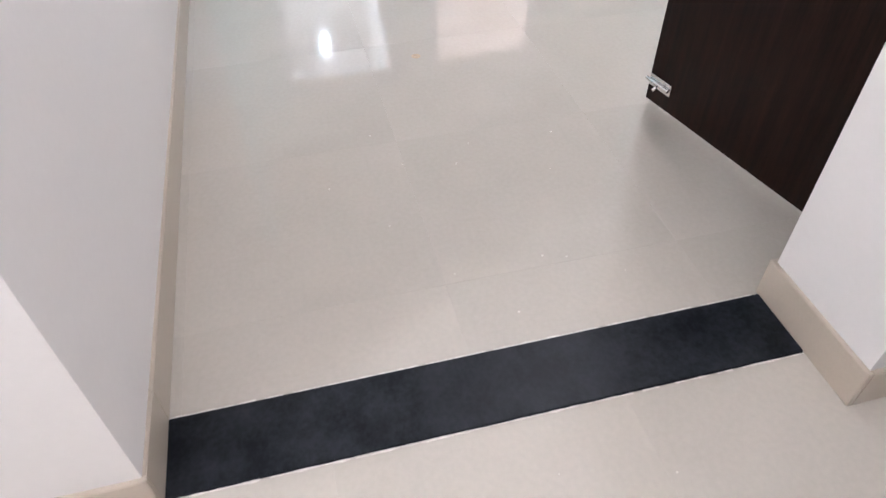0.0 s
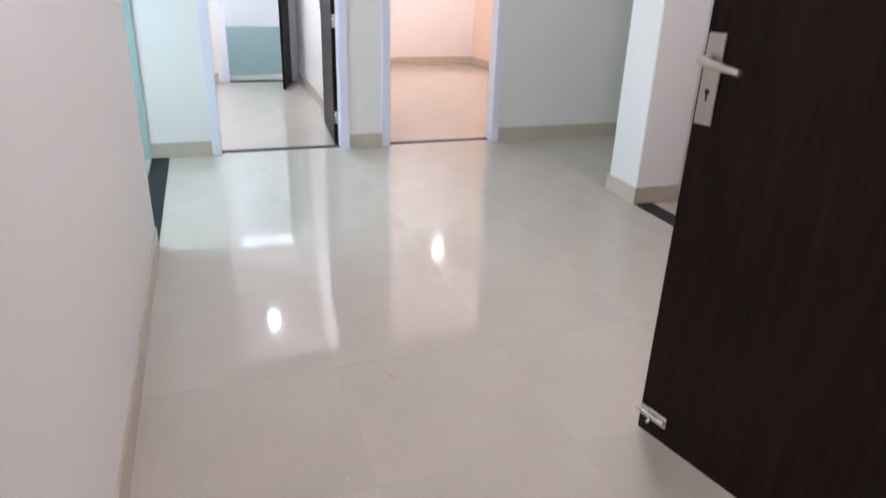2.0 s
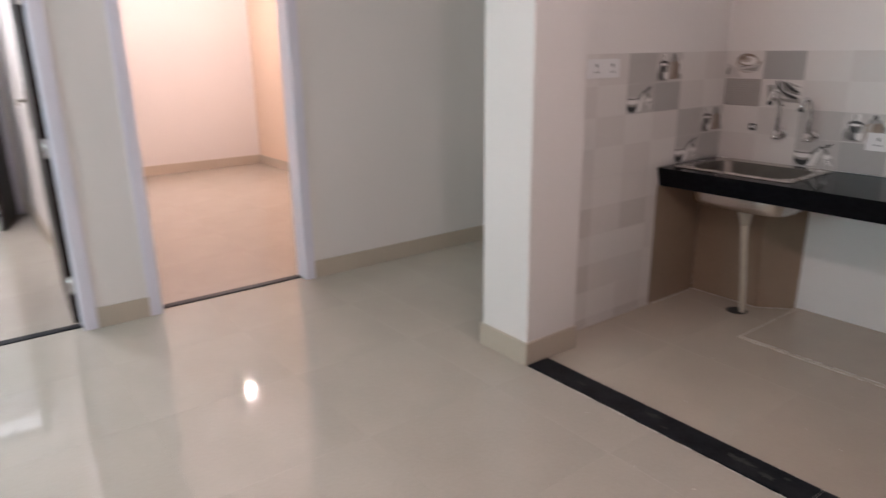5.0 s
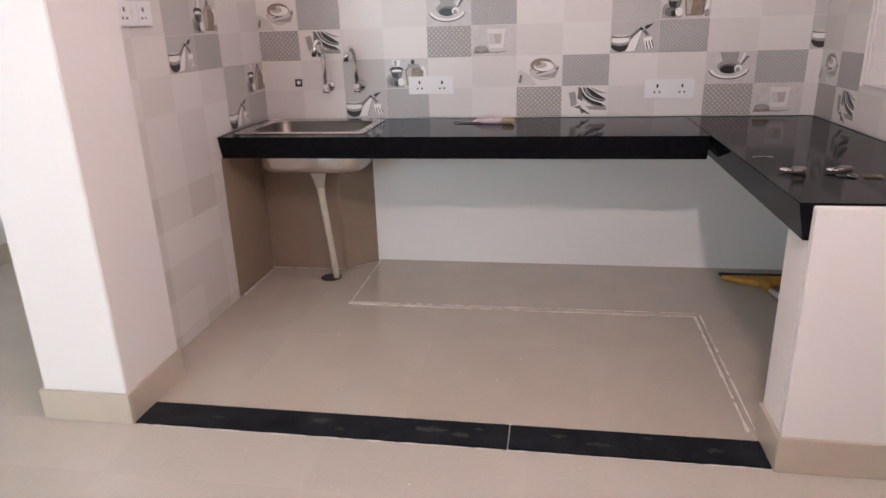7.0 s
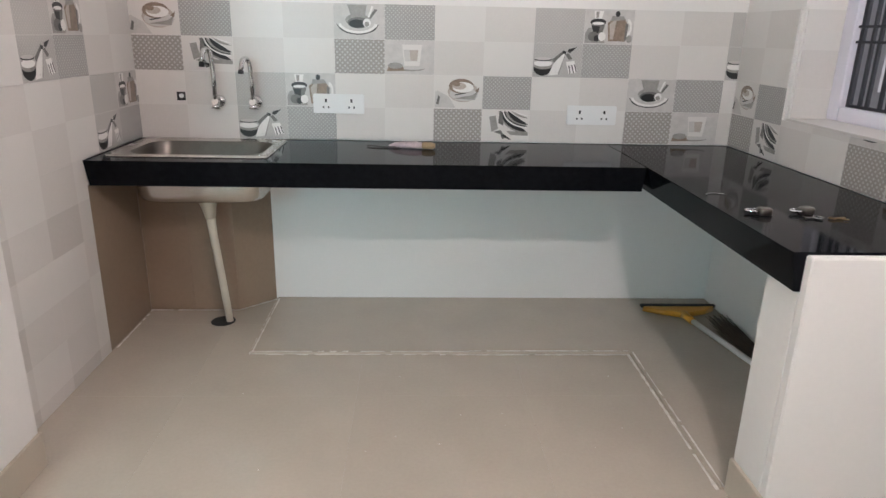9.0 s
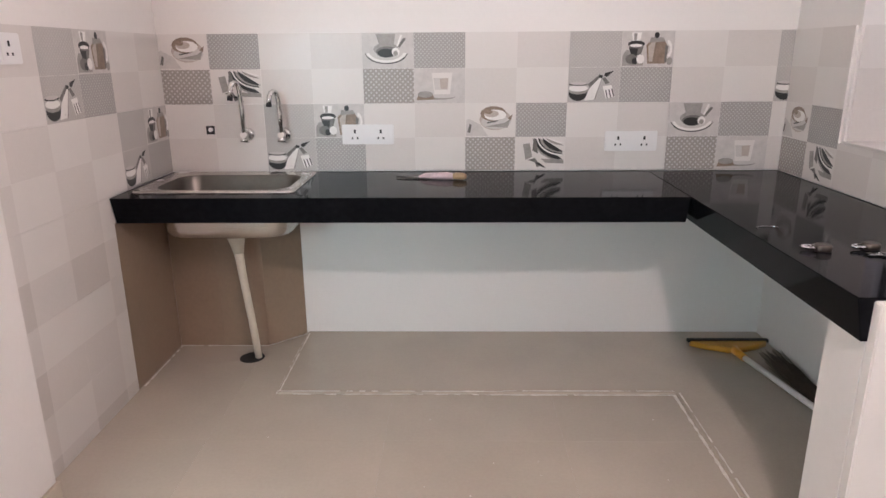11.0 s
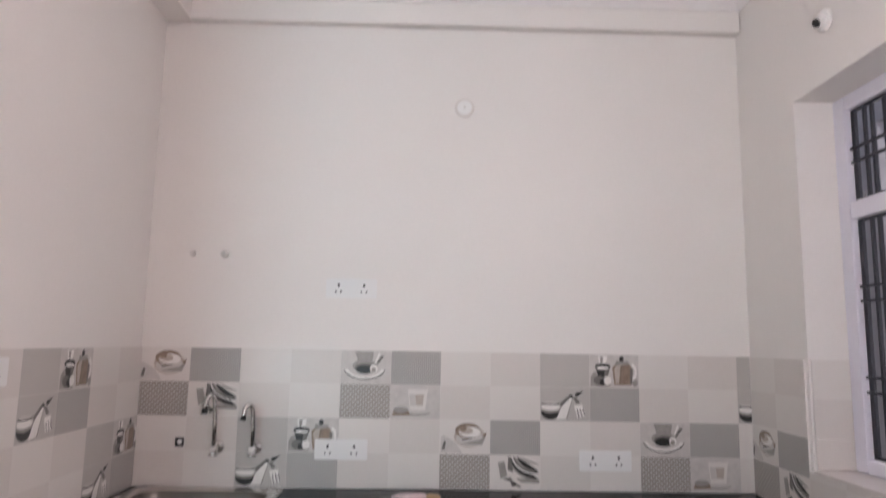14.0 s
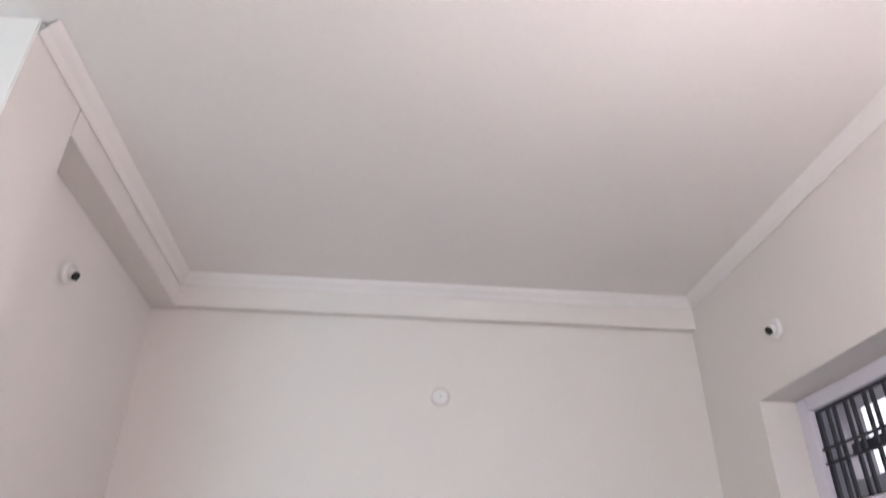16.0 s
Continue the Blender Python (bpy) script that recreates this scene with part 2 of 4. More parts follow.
def loft(bm, loops, cap_last=False, cap_first=False):
    rs = [[bm.verts.new(p) for p in lp] for lp in loops]
    n = len(rs[0])
    for a, b in zip(rs, rs[1:]):
        for k in range(n):
            f = bm.faces.new((a[k], a[(k + 1) % n], b[(k + 1) % n], b[k]))
            f.smooth = True
    if cap_last:
        bm.faces.new(rs[-1])
    if cap_first:
        bm.faces.new(rs[0][::-1])


def mesh_of(name, bm, mats):
    bmesh.ops.recalc_face_normals(bm, faces=bm.faces)
    me = bpy.data.meshes.new(name)
    bm.to_mesh(me)
    bm.free()
    for m in (mats if isinstance(mats, list) else [mats]):
        me.materials.append(m)
    return me


def part(name, bm, mat, parent=None, label=""):
    ob = new(name, mesh_of(name, bm, mat))
    if parent:
        ob.parent = parent
    return tagged(ob, label)


def empty(name, label, category, at=(0, 0, 0), kind="", group=""):
    ob = new(name)
    ob.location = at
    return tagged(ob, label, category, group, kind)


def boxes(name, mat, *bs, parent=None, bevel=0.0, label="", category="", kind=""):
    bm = bmesh.new()
    for b in bs:
        box(bm, *b, bevel)
    return tagged(part(name, bm, mat, parent), label, category, "", kind)


def structure(name, mat, label, category, *bs, bevel=0.0):
    return boxes(name, mat, *bs, bevel=bevel, label=label, category=category, kind="structure")


# ---- plan, in metres: x along the kitchen's back wall, y towards it ----
H = 3.12
FAR = -1.65          # wall with the two room doors
LEFT = -4.542        # wall beside the entrance
ENT = 3.0           # inner face of the entrance wall
D1, D2 = (-4.240, -3.185), (-2.915, -1.880)
DH = 2.01

structure("wall_far", PAINT, "white painted wall with two door openings", "wall",
          (FAR - 0.12, FAR, -6.3, D1[0], 0, H), (FAR - 0.12, FAR, D1[1], D2[0], 0, H), (FAR - 0.12, FAR, D2[1], 2.4, 0, H),
          (FAR - 0.12, FAR, D1[0], D1[1], DH, H), (FAR - 0.12, FAR, D2[0], D2[1], DH, H))
structure("wall_left", PAINT, "plain white painted wall beside the entrance", "wall",
          (0.138, 3.19, LEFT - 0.18, LEFT - 0.012, 0, 0.115), (0.138, 3.19, LEFT - 0.18, LEFT - 0.008, 0.115, H), (FAR, 0.138, LEFT - 0.18, LEFT - 0.002, 2.5, H))
structure("wall_landing_left", PAINT, "white painted wall of the landing", "wall", (3.0, 3.19, -6.3, LEFT - 0.18, 0, H))
structure("wall_entrance", PAINT, "white painted wall at the entrance opening", "wall",
          (ENT, 3.32, -3.115, -1.70, 0, H), (ENT, 3.19, LEFT, -3.115, 2.2, H))
structure("wall_landing_right", PAINT, "white painted landing wall", "wall", (3.32, 5.3, -1.9, -1.7, 0, H))
structure("wall_landing_end", PAINT, "white painted landing wall", "wall", (5.3, 5.45, -6.3, -1.7, 0, H))
structure("wall_landing_south", PAINT, "white painted landing wall", "wall", (3.19, 5.45, -6.45, -6.3, 0, H))
structure("wall_kitchen_back", PAINT, "white painted kitchen back wall", "wall", (-0.10, 3.0, 0, 0.15, 0, H))
structure("wall_kitchen_left", PAINT, "white painted kitchen side wall", "wall", (-0.10, 0, -1.35, 0, 0, H))
structure("pillar", PAINT, "square white painted pillar beside the kitchen opening", "pillar", (-0.185, 0.13, -1.68, -1.35, 0, H), bevel=0.004)
WY0, WY1, WZ0, WZ1 = -1.65, -0.47, 0.98, 2.45
structure("wall_kitchen_right", PAINT, "white painted kitchen wall with a window opening", "wall",
          (2.77, 3.0, -1.70, WY0, 0, H), (2.77, 3.0, WY1, 0, 0, H), (2.77, 3.0, WY0, WY1, 0, WZ0), (2.77, 3.0, WY0, WY1, WZ1, H))
# opening is made up, cut only to hold the passage fill lamp
structure("wall_passage_end", PAINT, "unseen white painted end wall of the passage with an added opening", "wall",
          (FAR, -1.35, 2.4, 2.55, 0, H), (-0.45, 3.0, 2.4, 2.55, 0, H), (-1.35, -0.45, 2.4, 2.55, 0, 1.0), (-1.35, -0.45, 2.4, 2.55, 2.2, H))
structure("wall_passage_side", PAINT, "white painted passage wall", "wall", (-0.10, 0.0, 0.15, 2.4, 0, H))
structure("half_wall", PAINT, "low white painted wall carrying the end of the counter", "wall",
          (2.21, 2.77, -1.655, -1.50, 0, 0.70), (2.21, 2.77, -1.685, -1.655, 0, 0.797), bevel=0.003)
# rooms behind the far wall
structure("wall_room_middle", PAINT, "white painted wall between the two rooms", "wall", (-6.5, FAR - 0.12, -3.13, -2.99, 0, H))
structure("wall_room_left", PAINT, "white painted side wall of the first room", "wall", (-5.2, FAR - 0.12, -5.35, -5.2, 0, H))
BD = (-4.03, -3.18)
structure("wall_room_back", PAINT, "white painted wall with a bathroom door opening", "wall",
          (-5.2, -5.05, -5.2, BD[0], 0, H), (-5.2, -5.05, BD[1], -3.13, 0, H), (-5.2, -5.05, BD[0], BD[1], 1.955, 2.03), (-5.2, -5.05, BD[0], BD[1], 2.27, H))
structure("wall_bath_back", PAINT, "pale painted bathroom wall above a tiled dado", "wall", (-5.75, -5.62, -4.6, -3.13, -0.12, 2.05), (-5.75, -5.62, -4.6, -3.13, 2.6, H))
structure("wall_bath_side", PAINT, "white painted bathroom wall", "wall", (-5.62, -5.2, -4.75, -4.6, -0.12, H))
structure("wall_bedroom_back", PAINT, "pale pink lit wall of the empty room", "wall", (-6.5, -6.35, -2.99, -0.30, 0, H))
# peach tone stands for lamplight falling on this wall
structure("wall_bedroom_right", WARM_LIT, "wall of the empty room with warm lamplight tinted into its paint", "wall", (-6.5, FAR - 0.12, -0.30, -0.15, 0, H))
# utility space left of the hall
structure("wall_utility_back", PAINT, "white painted utility wall with a wide window opening", "wall",
          (FAR, 3.0, -6.45, -6.3, 0, 1.05), (FAR, 3.0, -6.45, -6.3, 2.35, H), (0.1, 3.0, -6.45, -6.3, 1.05, 2.35))
structure("ceiling", CEIL, "pale painted plaster ceiling", "ceiling", (-6.5, 3.0, -6.45, 2.55, H, H + 0.15), (3.0, 5.45, -6.45, -1.70, H, H + 0.15))
slab = structure("floor", GROUT, "glossy cream vitrified tile floor", "floor", (-6.5, 3.0, -6.45, 2.55, -0.2, -0.0005), (3.0, 5.45, -6.45, -1.70, -0.2, -0.0005))
structure("ground", OUTER, "grey ground of the light shaft", "ground", (-60, 60, -60, 60, -0.6, -0.25))
SKYGLOW = glowing("hazy_sky", (1.0, 0.97, 0.98), 1.3)
structure("backdrop", SKYGLOW, "bright hazy sky behind the light shaft", "sky", (9.0, 9.1, -12, 10, -0.2, 9))
structure("backdrop", glowing("pale_sky", (1.0, 0.98, 1.0), 0.8), "bright hazy sky behind the bathroom ventilator", "sky", (-9.1, -9.0, -9.0, 1.0, -0.2, 9))
structure("wall_shaft", OUTER, "grey rendered wall of the neighbouring building with an opening", "wall",
          (4.1, 4.3, 0.93, 4.0, -0.25, 5.0), (4.1, 4.3, -3.2, 0.93, -0.25, 1.0), (4.1, 4.3, -3.2, 0.93, 2.88, 5.0), (4.1, 4.3, -3.2, 0.93, 2.32, 2.41))
structure("window_3", IRON, "dark bars in the neighbouring opening", "window", (4.16, 4.20, -3.2, 0.93, 2.58, 2.64), (4.16, 4.20, 0.42, 0.48, 1.0, 2.32), (4.16, 4.20, 0.42, 0.48, 2.41, 2.58), (4.16, 4.20, 0.42, 0.48, 2.64, 2.88))
structure("wall_bath_dado", DADO, "teal glazed dado tiles in the bathroom", "wall tile", (-5.62, -5.612, -4.6, -3.13, -0.12, 0.60))
structure("wall_utility_dado", DADO, "teal glazed dado tiles on the utility wall", "wall tile", (FAR, FAR + 0.012, -6.3, -4.672, 0, 1.22))


# ---- beams and cornice ----
BEAM_Z, BX, BY = 2.955, 0.13, 0.05
structure("beam_side", PAINT, "white painted beam along the kitchen side wall", "beam", (0, BX, -1.35, 0, BEAM_Z, H), bevel=0.003)
structure("beam_back", PAINT, "shallow white painted beam along the kitchen back wall", "beam", (BX, 2.77, -BY, 0, BEAM_Z, H), bevel=0.003)


def cornice():
    bm = bmesh.new()
    prof = [(0.002, H - 0.058), (0.007, H - 0.057), (0.012, H - 0.050), (0.022, H - 0.036), (0.036, H - 0.022), (0.044, H - 0.012), (0.050, H - 0.0005)]
    path = [(BX, -1.68, 1, 0), (BX, -BY, 1, -1), (2.77, -BY, -1, -1), (2.77, -1.70, -1, 0)]
    rows = [[bm.verts.new((x + nx * d, y + ny * d, z)) for d, z in prof] for x, y, nx, ny in path]
    for a, b in zip(rows, rows[1:]):
        for k in range(len(prof) - 1):
            bm.faces.new((a[k], a[k + 1], b[k + 1], b[k]))
    bm.faces.new(rows[0]), bm.faces.new(rows[-1])
    tagged(part("cornice", bm, CEIL), "white moulded plaster cornice under the ceiling", "cornice", "", "structure")


cornice()


# ---- skirtings ----
def skirting(*runs):
    """Tile skirtings: each run is x0, x1, y0, y1 on the floor."""
    for r in runs:
        structure("baseboard", SKIRT, "tan glazed tile skirting", "skirting", (*r, 0.0, 0.115), bevel=0.002)


B = 0.012
skirting((FAR, FAR + B, -4.672, D1[0]), (FAR, FAR + B, D1[1], D2[0]), (FAR, FAR + B, D2[1], 2.4),
         (0.138, 3.0, LEFT - B, LEFT), (3.0, 3.19, LEFT - B, LEFT), (3.19, 3.202, -6.3, LEFT), (0.126, 0.138, LEFT - 0.18, LEFT),
         (-0.197, 0.142, -1.692, -1.68), (0.13, 0.142, -1.68, -1.35), (-0.197, -0.185, -1.68, -1.35),
         (2.198, 2.77, -1.697, -1.685), (2.198, 2.21, -1.685, -1.50),
         (ENT - B, 3.332, -3.127, -3.115), (3.32, 3.332, -3.115, -1.9), (ENT - B, ENT, -3.115, -1.70), (2.77, 3.0, -1.712, -1.70),
         (-6.35, -6.338, -2.99, -0.30), (-6.35, FAR - 0.12, -0.312, -0.30), (FAR - 0.132, FAR - 0.12, D2[1] + 0.06, -0.312),
         (-5.05, -5.038, -5.2, BD[0] - 0.06), (-5.05, FAR - 0.12, -3.142, -3.13))


# ---- threshold strips ----
def strip(name, label, mat, *bs):
    structure(name, mat, label, "threshold", *bs, bevel=0.002)


strip("threshold_entrance", "dusty black granite threshold at the entrance", DUSTY, (ENT, 3.183, LEFT, -3.127, -0.1, 0.006))
strip("threshold_kitchen", "dusty black granite strip across the kitchen opening", DUSTY, (0.142, 1.418, -1.682, -1.55, -0.1, 0.006), (1.422, 2.198, -1.682, -1.55, -0.1, 0.006))
strip("threshold_utility", "black granite strip at the utility opening", DUSTY, (FAR, 0.126, LEFT - 0.13, LEFT - 0.006, -0.1, 0.006))
strip("threshold_room", "dark strip under the room door", DUSTY, (FAR - 0.12, FAR - 0.06, D1[0] + 0.05, D1[1] - 0.05, -0.1, 0.006))
strip("threshold_bedroom", "dark strip under the bedroom door", DUSTY, (FAR - 0.12, FAR - 0.06, D2[0] + 0.05, D2[1] - 0.05, -0.1, 0.006))
strip("threshold_bath", "dark strip at the bathroom door", DUSTY, (-5.12, -5.05, BD[0], BD[1], -0.1, 0.012))


def cement_line(x0, x1, y0, y1, seed):
    """A thin broken line of white cement along a strip's edge."""
    rnd = random.Random(seed)
    bm = bmesh.new()
    a, b = Vector((x0, y0, 0)), Vector((x1, y1, 0))
    d = (b - a).normalized()
    nx, ny = -d.y, d.x
    n = int((b - a).length / 0.02)
    prev = None
    for i in range(n + 1):
        q = a.lerp(b, i / n)
        w = 0.0012 + 0.003 * rnd.random() ** 2
        row = [bm.verts.new((q.x + nx * w, q.y + ny * w, 0.0012)), bm.verts.new((q.x - nx * w, q.y - ny * w, 0.0012))]
        if prev and rnd.random() > 0.06:
            bm.faces.new((prev[0], prev[1], row[1], row[0]))
        prev = row
    tagged(part("trim", bm, CEMENT), "thin white cement joint along a granite strip", "joint", "", "structure")


cement_line(ENT - 0.003, ENT - 0.003, LEFT, -3.127, 1)
cement_line(3.1855, 3.1855, LEFT, -3.127, 2)
cement_line(0.15, 2.17, -1.685, -1.685, 3)
cement_line(0.15, 2.17, -1.547, -1.547, 5)


def smears():
    """Whitish cement smears trodden over the kitchen strip."""
    rnd = random.Random(21)
    bm = bmesh.new()
    for x, y, rx, ry in ((0.78, -1.60, 0.050, 0.016), (0.86, -1.64, 0.022, 0.010), (1.16, -1.61, 0.060, 0.020), (1.27, -1.63, 0.035, 0.014), (1.32, -1.59, 0.018, 0.008),
                         (1.58, -1.60, 0.032, 0.012), (1.70, -1.63, 0.055, 0.012), (1.86, -1.58, 0.020, 0.010), (0.42, -1.62, 0.030, 0.010), (2.05, -1.62, 0.035, 0.013)):
        n = 26
        bm.faces.new([bm.verts.new((x + rx * w * math.cos(a), y + ry * w * math.sin(a), 0.0066)) for a, w in [(2 * math.pi * k / n, rnd.uniform(0.45, 1.1)) for k in range(n)]])
    tagged(part("cement_smears", bm, DUST), "thin greyish cement smears on the black strip", "smears", "", "stuff")


smears()


# ---- door frames and doors ----
def door_frame(name, y0, y1, top, xa, xb, label):
    fr = empty(name, label, "door frame", (xa, y0, 0), "structure")
    w = 0.068
    for nm, b in (("jamb", (xa, xb, y0, y0 + w, 0, top)), ("jamb", (xa, xb, y1 - w, y1, 0, top)), ("head", (xa, xb, y0 + w, y1 - w, top - w, top))):
        bm = bmesh.new()
        box(bm, *b, 0.004)
        bmesh.ops.translate(bm, verts=bm.verts, vec=(-xa, -y0, 0))
        part(nm, bm, FRAME, fr)
    return fr


door_frame("door_frame_1", D1[0], D1[1], DH, FAR - 0.125, FAR + 0.012, "pale lilac painted timber door frame")
door_frame("door_frame_2", D2[0], D2[1], DH, FAR - 0.125, FAR + 0.012, "pale lilac painted timber door frame")
door_frame("door_frame_3", BD[0], BD[1], 1.955, -5.21, -5.04, "white painted bathroom door frame")


def lever_set(parent, x, y, z, side):
    """Lock plate with lever handle and keyhole; side -1 or 1 is the way that it faces in y."""
    bm = bmesh.new()
    box(bm, x - 0.026, x + 0.026, y, y + side * 0.008, z - 0.13, z + 0.10, 0.002)
    plate = part("lock_plate", bm, SATIN, parent, "satin metal lock plate")
    bm = bmesh.new()
    tube(bm, [(x + 0.005, y + side * 0.006, z + 0.035), (x + 0.005, y + side * 0.05, z + 0.035), (x - 0.01, y + side * 0.058, z + 0.034), (x - 0.07, y + side * 0.056, z + 0.025), (x - 0.115, y + side * 0.054, z + 0.018)],
         [0.011, 0.011, 0.012, 0.011, 0.010], 10)
    part("lever_handle", bm, SATIN, plate)
    bm = bmesh.new()
    tube(bm, [(x, y + side * 0.0075, z - 0.045), (x, y + side * 0.009, z - 0.045)], 0.0075, 10)
    box(bm, x - 0.003, x + 0.003, min(y + side * 0.0075, y + side * 0.009), max(y + side * 0.0075, y + side * 0.009), z - 0.068, z - 0.045)
    part("keyhole", bm, SLOT, plate)


def flush_door(name, hinge, angle, width, height, label, side=-1, bolt=False, handle=True, hinges=True, gap=0.01):
    """A leaf that runs from its hinge along local x, turned by angle about the vertical."""
    d = empty(name, label, "door", (hinge[0], hinge[1], gap))
    d.rotation_euler = (0, 0, radians(angle))
    bm = bmesh.new()
    box(bm, 0, width, -0.016, 0.016, 0, height, 0.002)
    part("leaf", bm, WOOD, d)
    if handle:
        lever_set(d, width - 0.036, side * 0.016, 1.125, side)
    if hinges:
        for z in (0.22, height / 2, height - 0.22):
            bm = bmesh.new()
            tube(bm, [(-0.006, 0.0, z - 0.05), (-0.006, 0.0, z + 0.05)], 0.007, 8)
            box(bm, -0.004, -0.0005, -0.014, 0.014, z - 0.05, z + 0.05)
            part("hinge", bm, CHROME, d)
    if bolt:
        bm = bmesh.new()
        y = side * 0.016
        box(bm, width - 0.105, width - 0.005, min(y, y + side * 0.004), max(y, y + side * 0.004), 0.056, 0.096, 0.001)
        tb = part("tower_bolt", bm, CHROME, d, "bright metal tower bolt")
        bm = bmesh.new()
        tube(bm, [(width - 0.10, y + side * 0.01, 0.076), (width + 0.004, y + side * 0.01, 0.076)], 0.006, 8)
        tube(bm, [(width - 0.055, y + side * 0.01, 0.076), (width - 0.055, y + side * 0.032, 0.064)], 0.005, 8)
        part("bolt_rod", bm, CHROME, tb)
    return d


HX, HY = 2.99, -2.800
TIPX, TIPY = 2.13, -2.995
flush_door("entrance_door", (HX, HY), math.degrees(math.atan2(TIPY - HY, TIPX - HX)), math.hypot(TIPX - HX, TIPY - HY), 2.05,
           "dark brown laminate door standing open with a lever handle", side=1, bolt=True, gap=0.03)
flush_door("room_door", (FAR - 0.12, -3.268), 176, 0.86, 1.925, "dark brown laminate door standing open into the room", side=1)
flush_door("bathroom_door", (-5.04, -3.235), -13, 0.68, 1.93, "dark brown laminate bathroom door standing open", side=-1)

# ---- kitchen counter ----
CT = 0.803


def counter():
    c = empty("kitchen_counter", "polished black granite counter slab in an L shape", "counter", (0, 0, 0.70))
    off = Vector((0, 0, -0.70))
    bm = bmesh.new()
    F = -0.597
    for b in ((0.008, 0.080, F, -0.008, 0.70, CT), (0.080, 0.645, F, -0.455, 0.70, CT), (0.080, 0.645, -0.095, -0.008, 0.70, CT), (0.645, 2.1745, F, -0.008, 0.70, CT)):
        box(bm, *b)
    bmesh.ops.remove_doubles(bm, verts=bm.verts, dist=0.0001)
    for v in bm.verts:
        if abs(v.co.y - F) < 0.001 and v.co.z < 0.75:
            v.co.y += 0.03
    bmesh.ops.translate(bm, verts=bm.verts, vec=off)
    part("slab_long_arm", bm, GRANITE, c)
    bm = bmesh.new()
    box(bm, 2.176, 2.762, -1.655, -0.008, 0.70, CT, 0.002)
    for v in bm.verts:
        if v.co.x < 2.2 and v.co.z < 0.75:
            v.co.x += 0.02
    bmesh.ops.translate(bm, verts=bm.verts, vec=off)
    part("slab_short_arm", bm, GRANITE, c)


counter()


def plinth():
    p = empty("counter_plinth", "low tiled plinth under the counter with white cement edges", "plinth", (0.58, 0, 0), "structure")
    at = Vector((-0.58, 0, 0))
    bm = bmesh.new()
    lower = [bm.verts.new((x, y, -0.05)) for x, y in ((0.585, -0.004), (0.585, -0.615), (2.188, -0.615), (2.188, -1.50), (2.766, -1.50), (2.766, -0.004))]
    upper = [bm.verts.new((v.co.x, v.co.y, 0.010)) for v in lower]
    bm.faces.new(upper)
    bm.faces.new(lower[::-1])
    for i in range(6):
        k = (i + 1) % 6
        bm.faces.new((lower[i], lower[k], upper[k], upper[i]))
    bmesh.ops.translate(bm, verts=bm.verts, vec=at)
    part("plinth_tile", bm, KFLOOR, p)
    rnd = random.Random(4)
    bm = bmesh.new()

    def ragged(a, b, nx, ny, off, z, thin, gap=0.0):
        """A broken line of cement along a to b, off metres out from the edge."""
        a, b = Vector(a), Vector(b)
        n = int((b - a).length / 0.025)
        prev = None
        for i in range(n + 1):
            q = a.lerp(b, i / n)
            w = thin * (0.3 + 0.9 * rnd.random())
            row = [bm.verts.new((q.x + nx * (off - w), q.y + ny * (off - w), z)), bm.verts.new((q.x + nx * (off + w), q.y + ny * (off + w), z))]
            if prev and rnd.random() > gap:
                bm.faces.new((prev[0], prev[1], row[1], row[0]))
            prev = row
    ragged((0.60, -0.615, 0), (1.45, -0.615, 0), 0, -1, 0.004, 0.0015, 0.004, 0.45)
    ragged((1.45, -0.615, 0), (2.185, -0.615, 0), 0, -1, 0.005, 0.0015, 0.006, 0.03)
    ragged((1.5, -0.615, 0), (2.185, -0.615, 0), 0, -1, -0.012, 0.0108, 0.004, 0.15)
    ragged((2.185, -0.615, 0), (2.185, -1.50, 0), -1, 0, 0.006, 0.0015, 0.006, 0.03)
    ragged((2.185, -0.615, 0), (2.185, -1.50, 0), -1, 0, -0.014, 0.0108, 0.0035, 0.12)
    ragged((0.590, -0.612, 0), (0.590, -0.03, 0), -1, 0, -0.004, 0.0112, 0.0035, 0.12)
    ragged((0.585, -0.615, 0), (0.585, -0.02, 0), -1, 0, 0.004, 0.0015, 0.003, 0.3)
    ragged((0.585, -0.610, 0), (1.5, -0.610, 0), 0, -1, 0.0, 0.0112, 0.0045, 0.12)
    ragged((0.012, -0.58, 0), (0.012, -0.15, 0), 1, 0, 0.006, 0.0015, 0.004, 0.1)
    ragged((0.01, -0.150, 0), (0.42, -0.150, 0), 0, -1, 0.003, 0.0015, 0.006, 0.15)
    ragged((0.42, -0.152, 0), (0.575, -0.010, 0), 0.69, -0.73, 0.004, 0.0015, 0.005, 0.15)
    bmesh.ops.translate(bm, verts=bm.verts, vec=at)
    part("cement_edge", bm, CEMENT, p, "rough white cement edge")


plinth()

# boxed-out corner under the sink: flat front and a slanted return to the back wall
CH_X, CH_Y, CH_END = 0.425, -0.145, 0.575
bm = bmesh.new()
loft(bm, [[Vector((x, y, z)) for x, y in ((0.0, 0.0), (0.0, CH_Y + 0.008), (CH_X, CH_Y + 0.008), (CH_END - 0.008, 0.0))] for z in (-0.02, 0.70)], True, True)
for f in bm.faces:
    f.smooth = False
tagged(part("wall_pipe_chase", bm, PAINT), "boxed pipe chase under the sink behind brown tiles", "wall", "", "structure")
under = empty("wall_tiles_under_sink", "beige brown glazed tiles under the sink", "wall tile", (0, 0, 0), "structure")
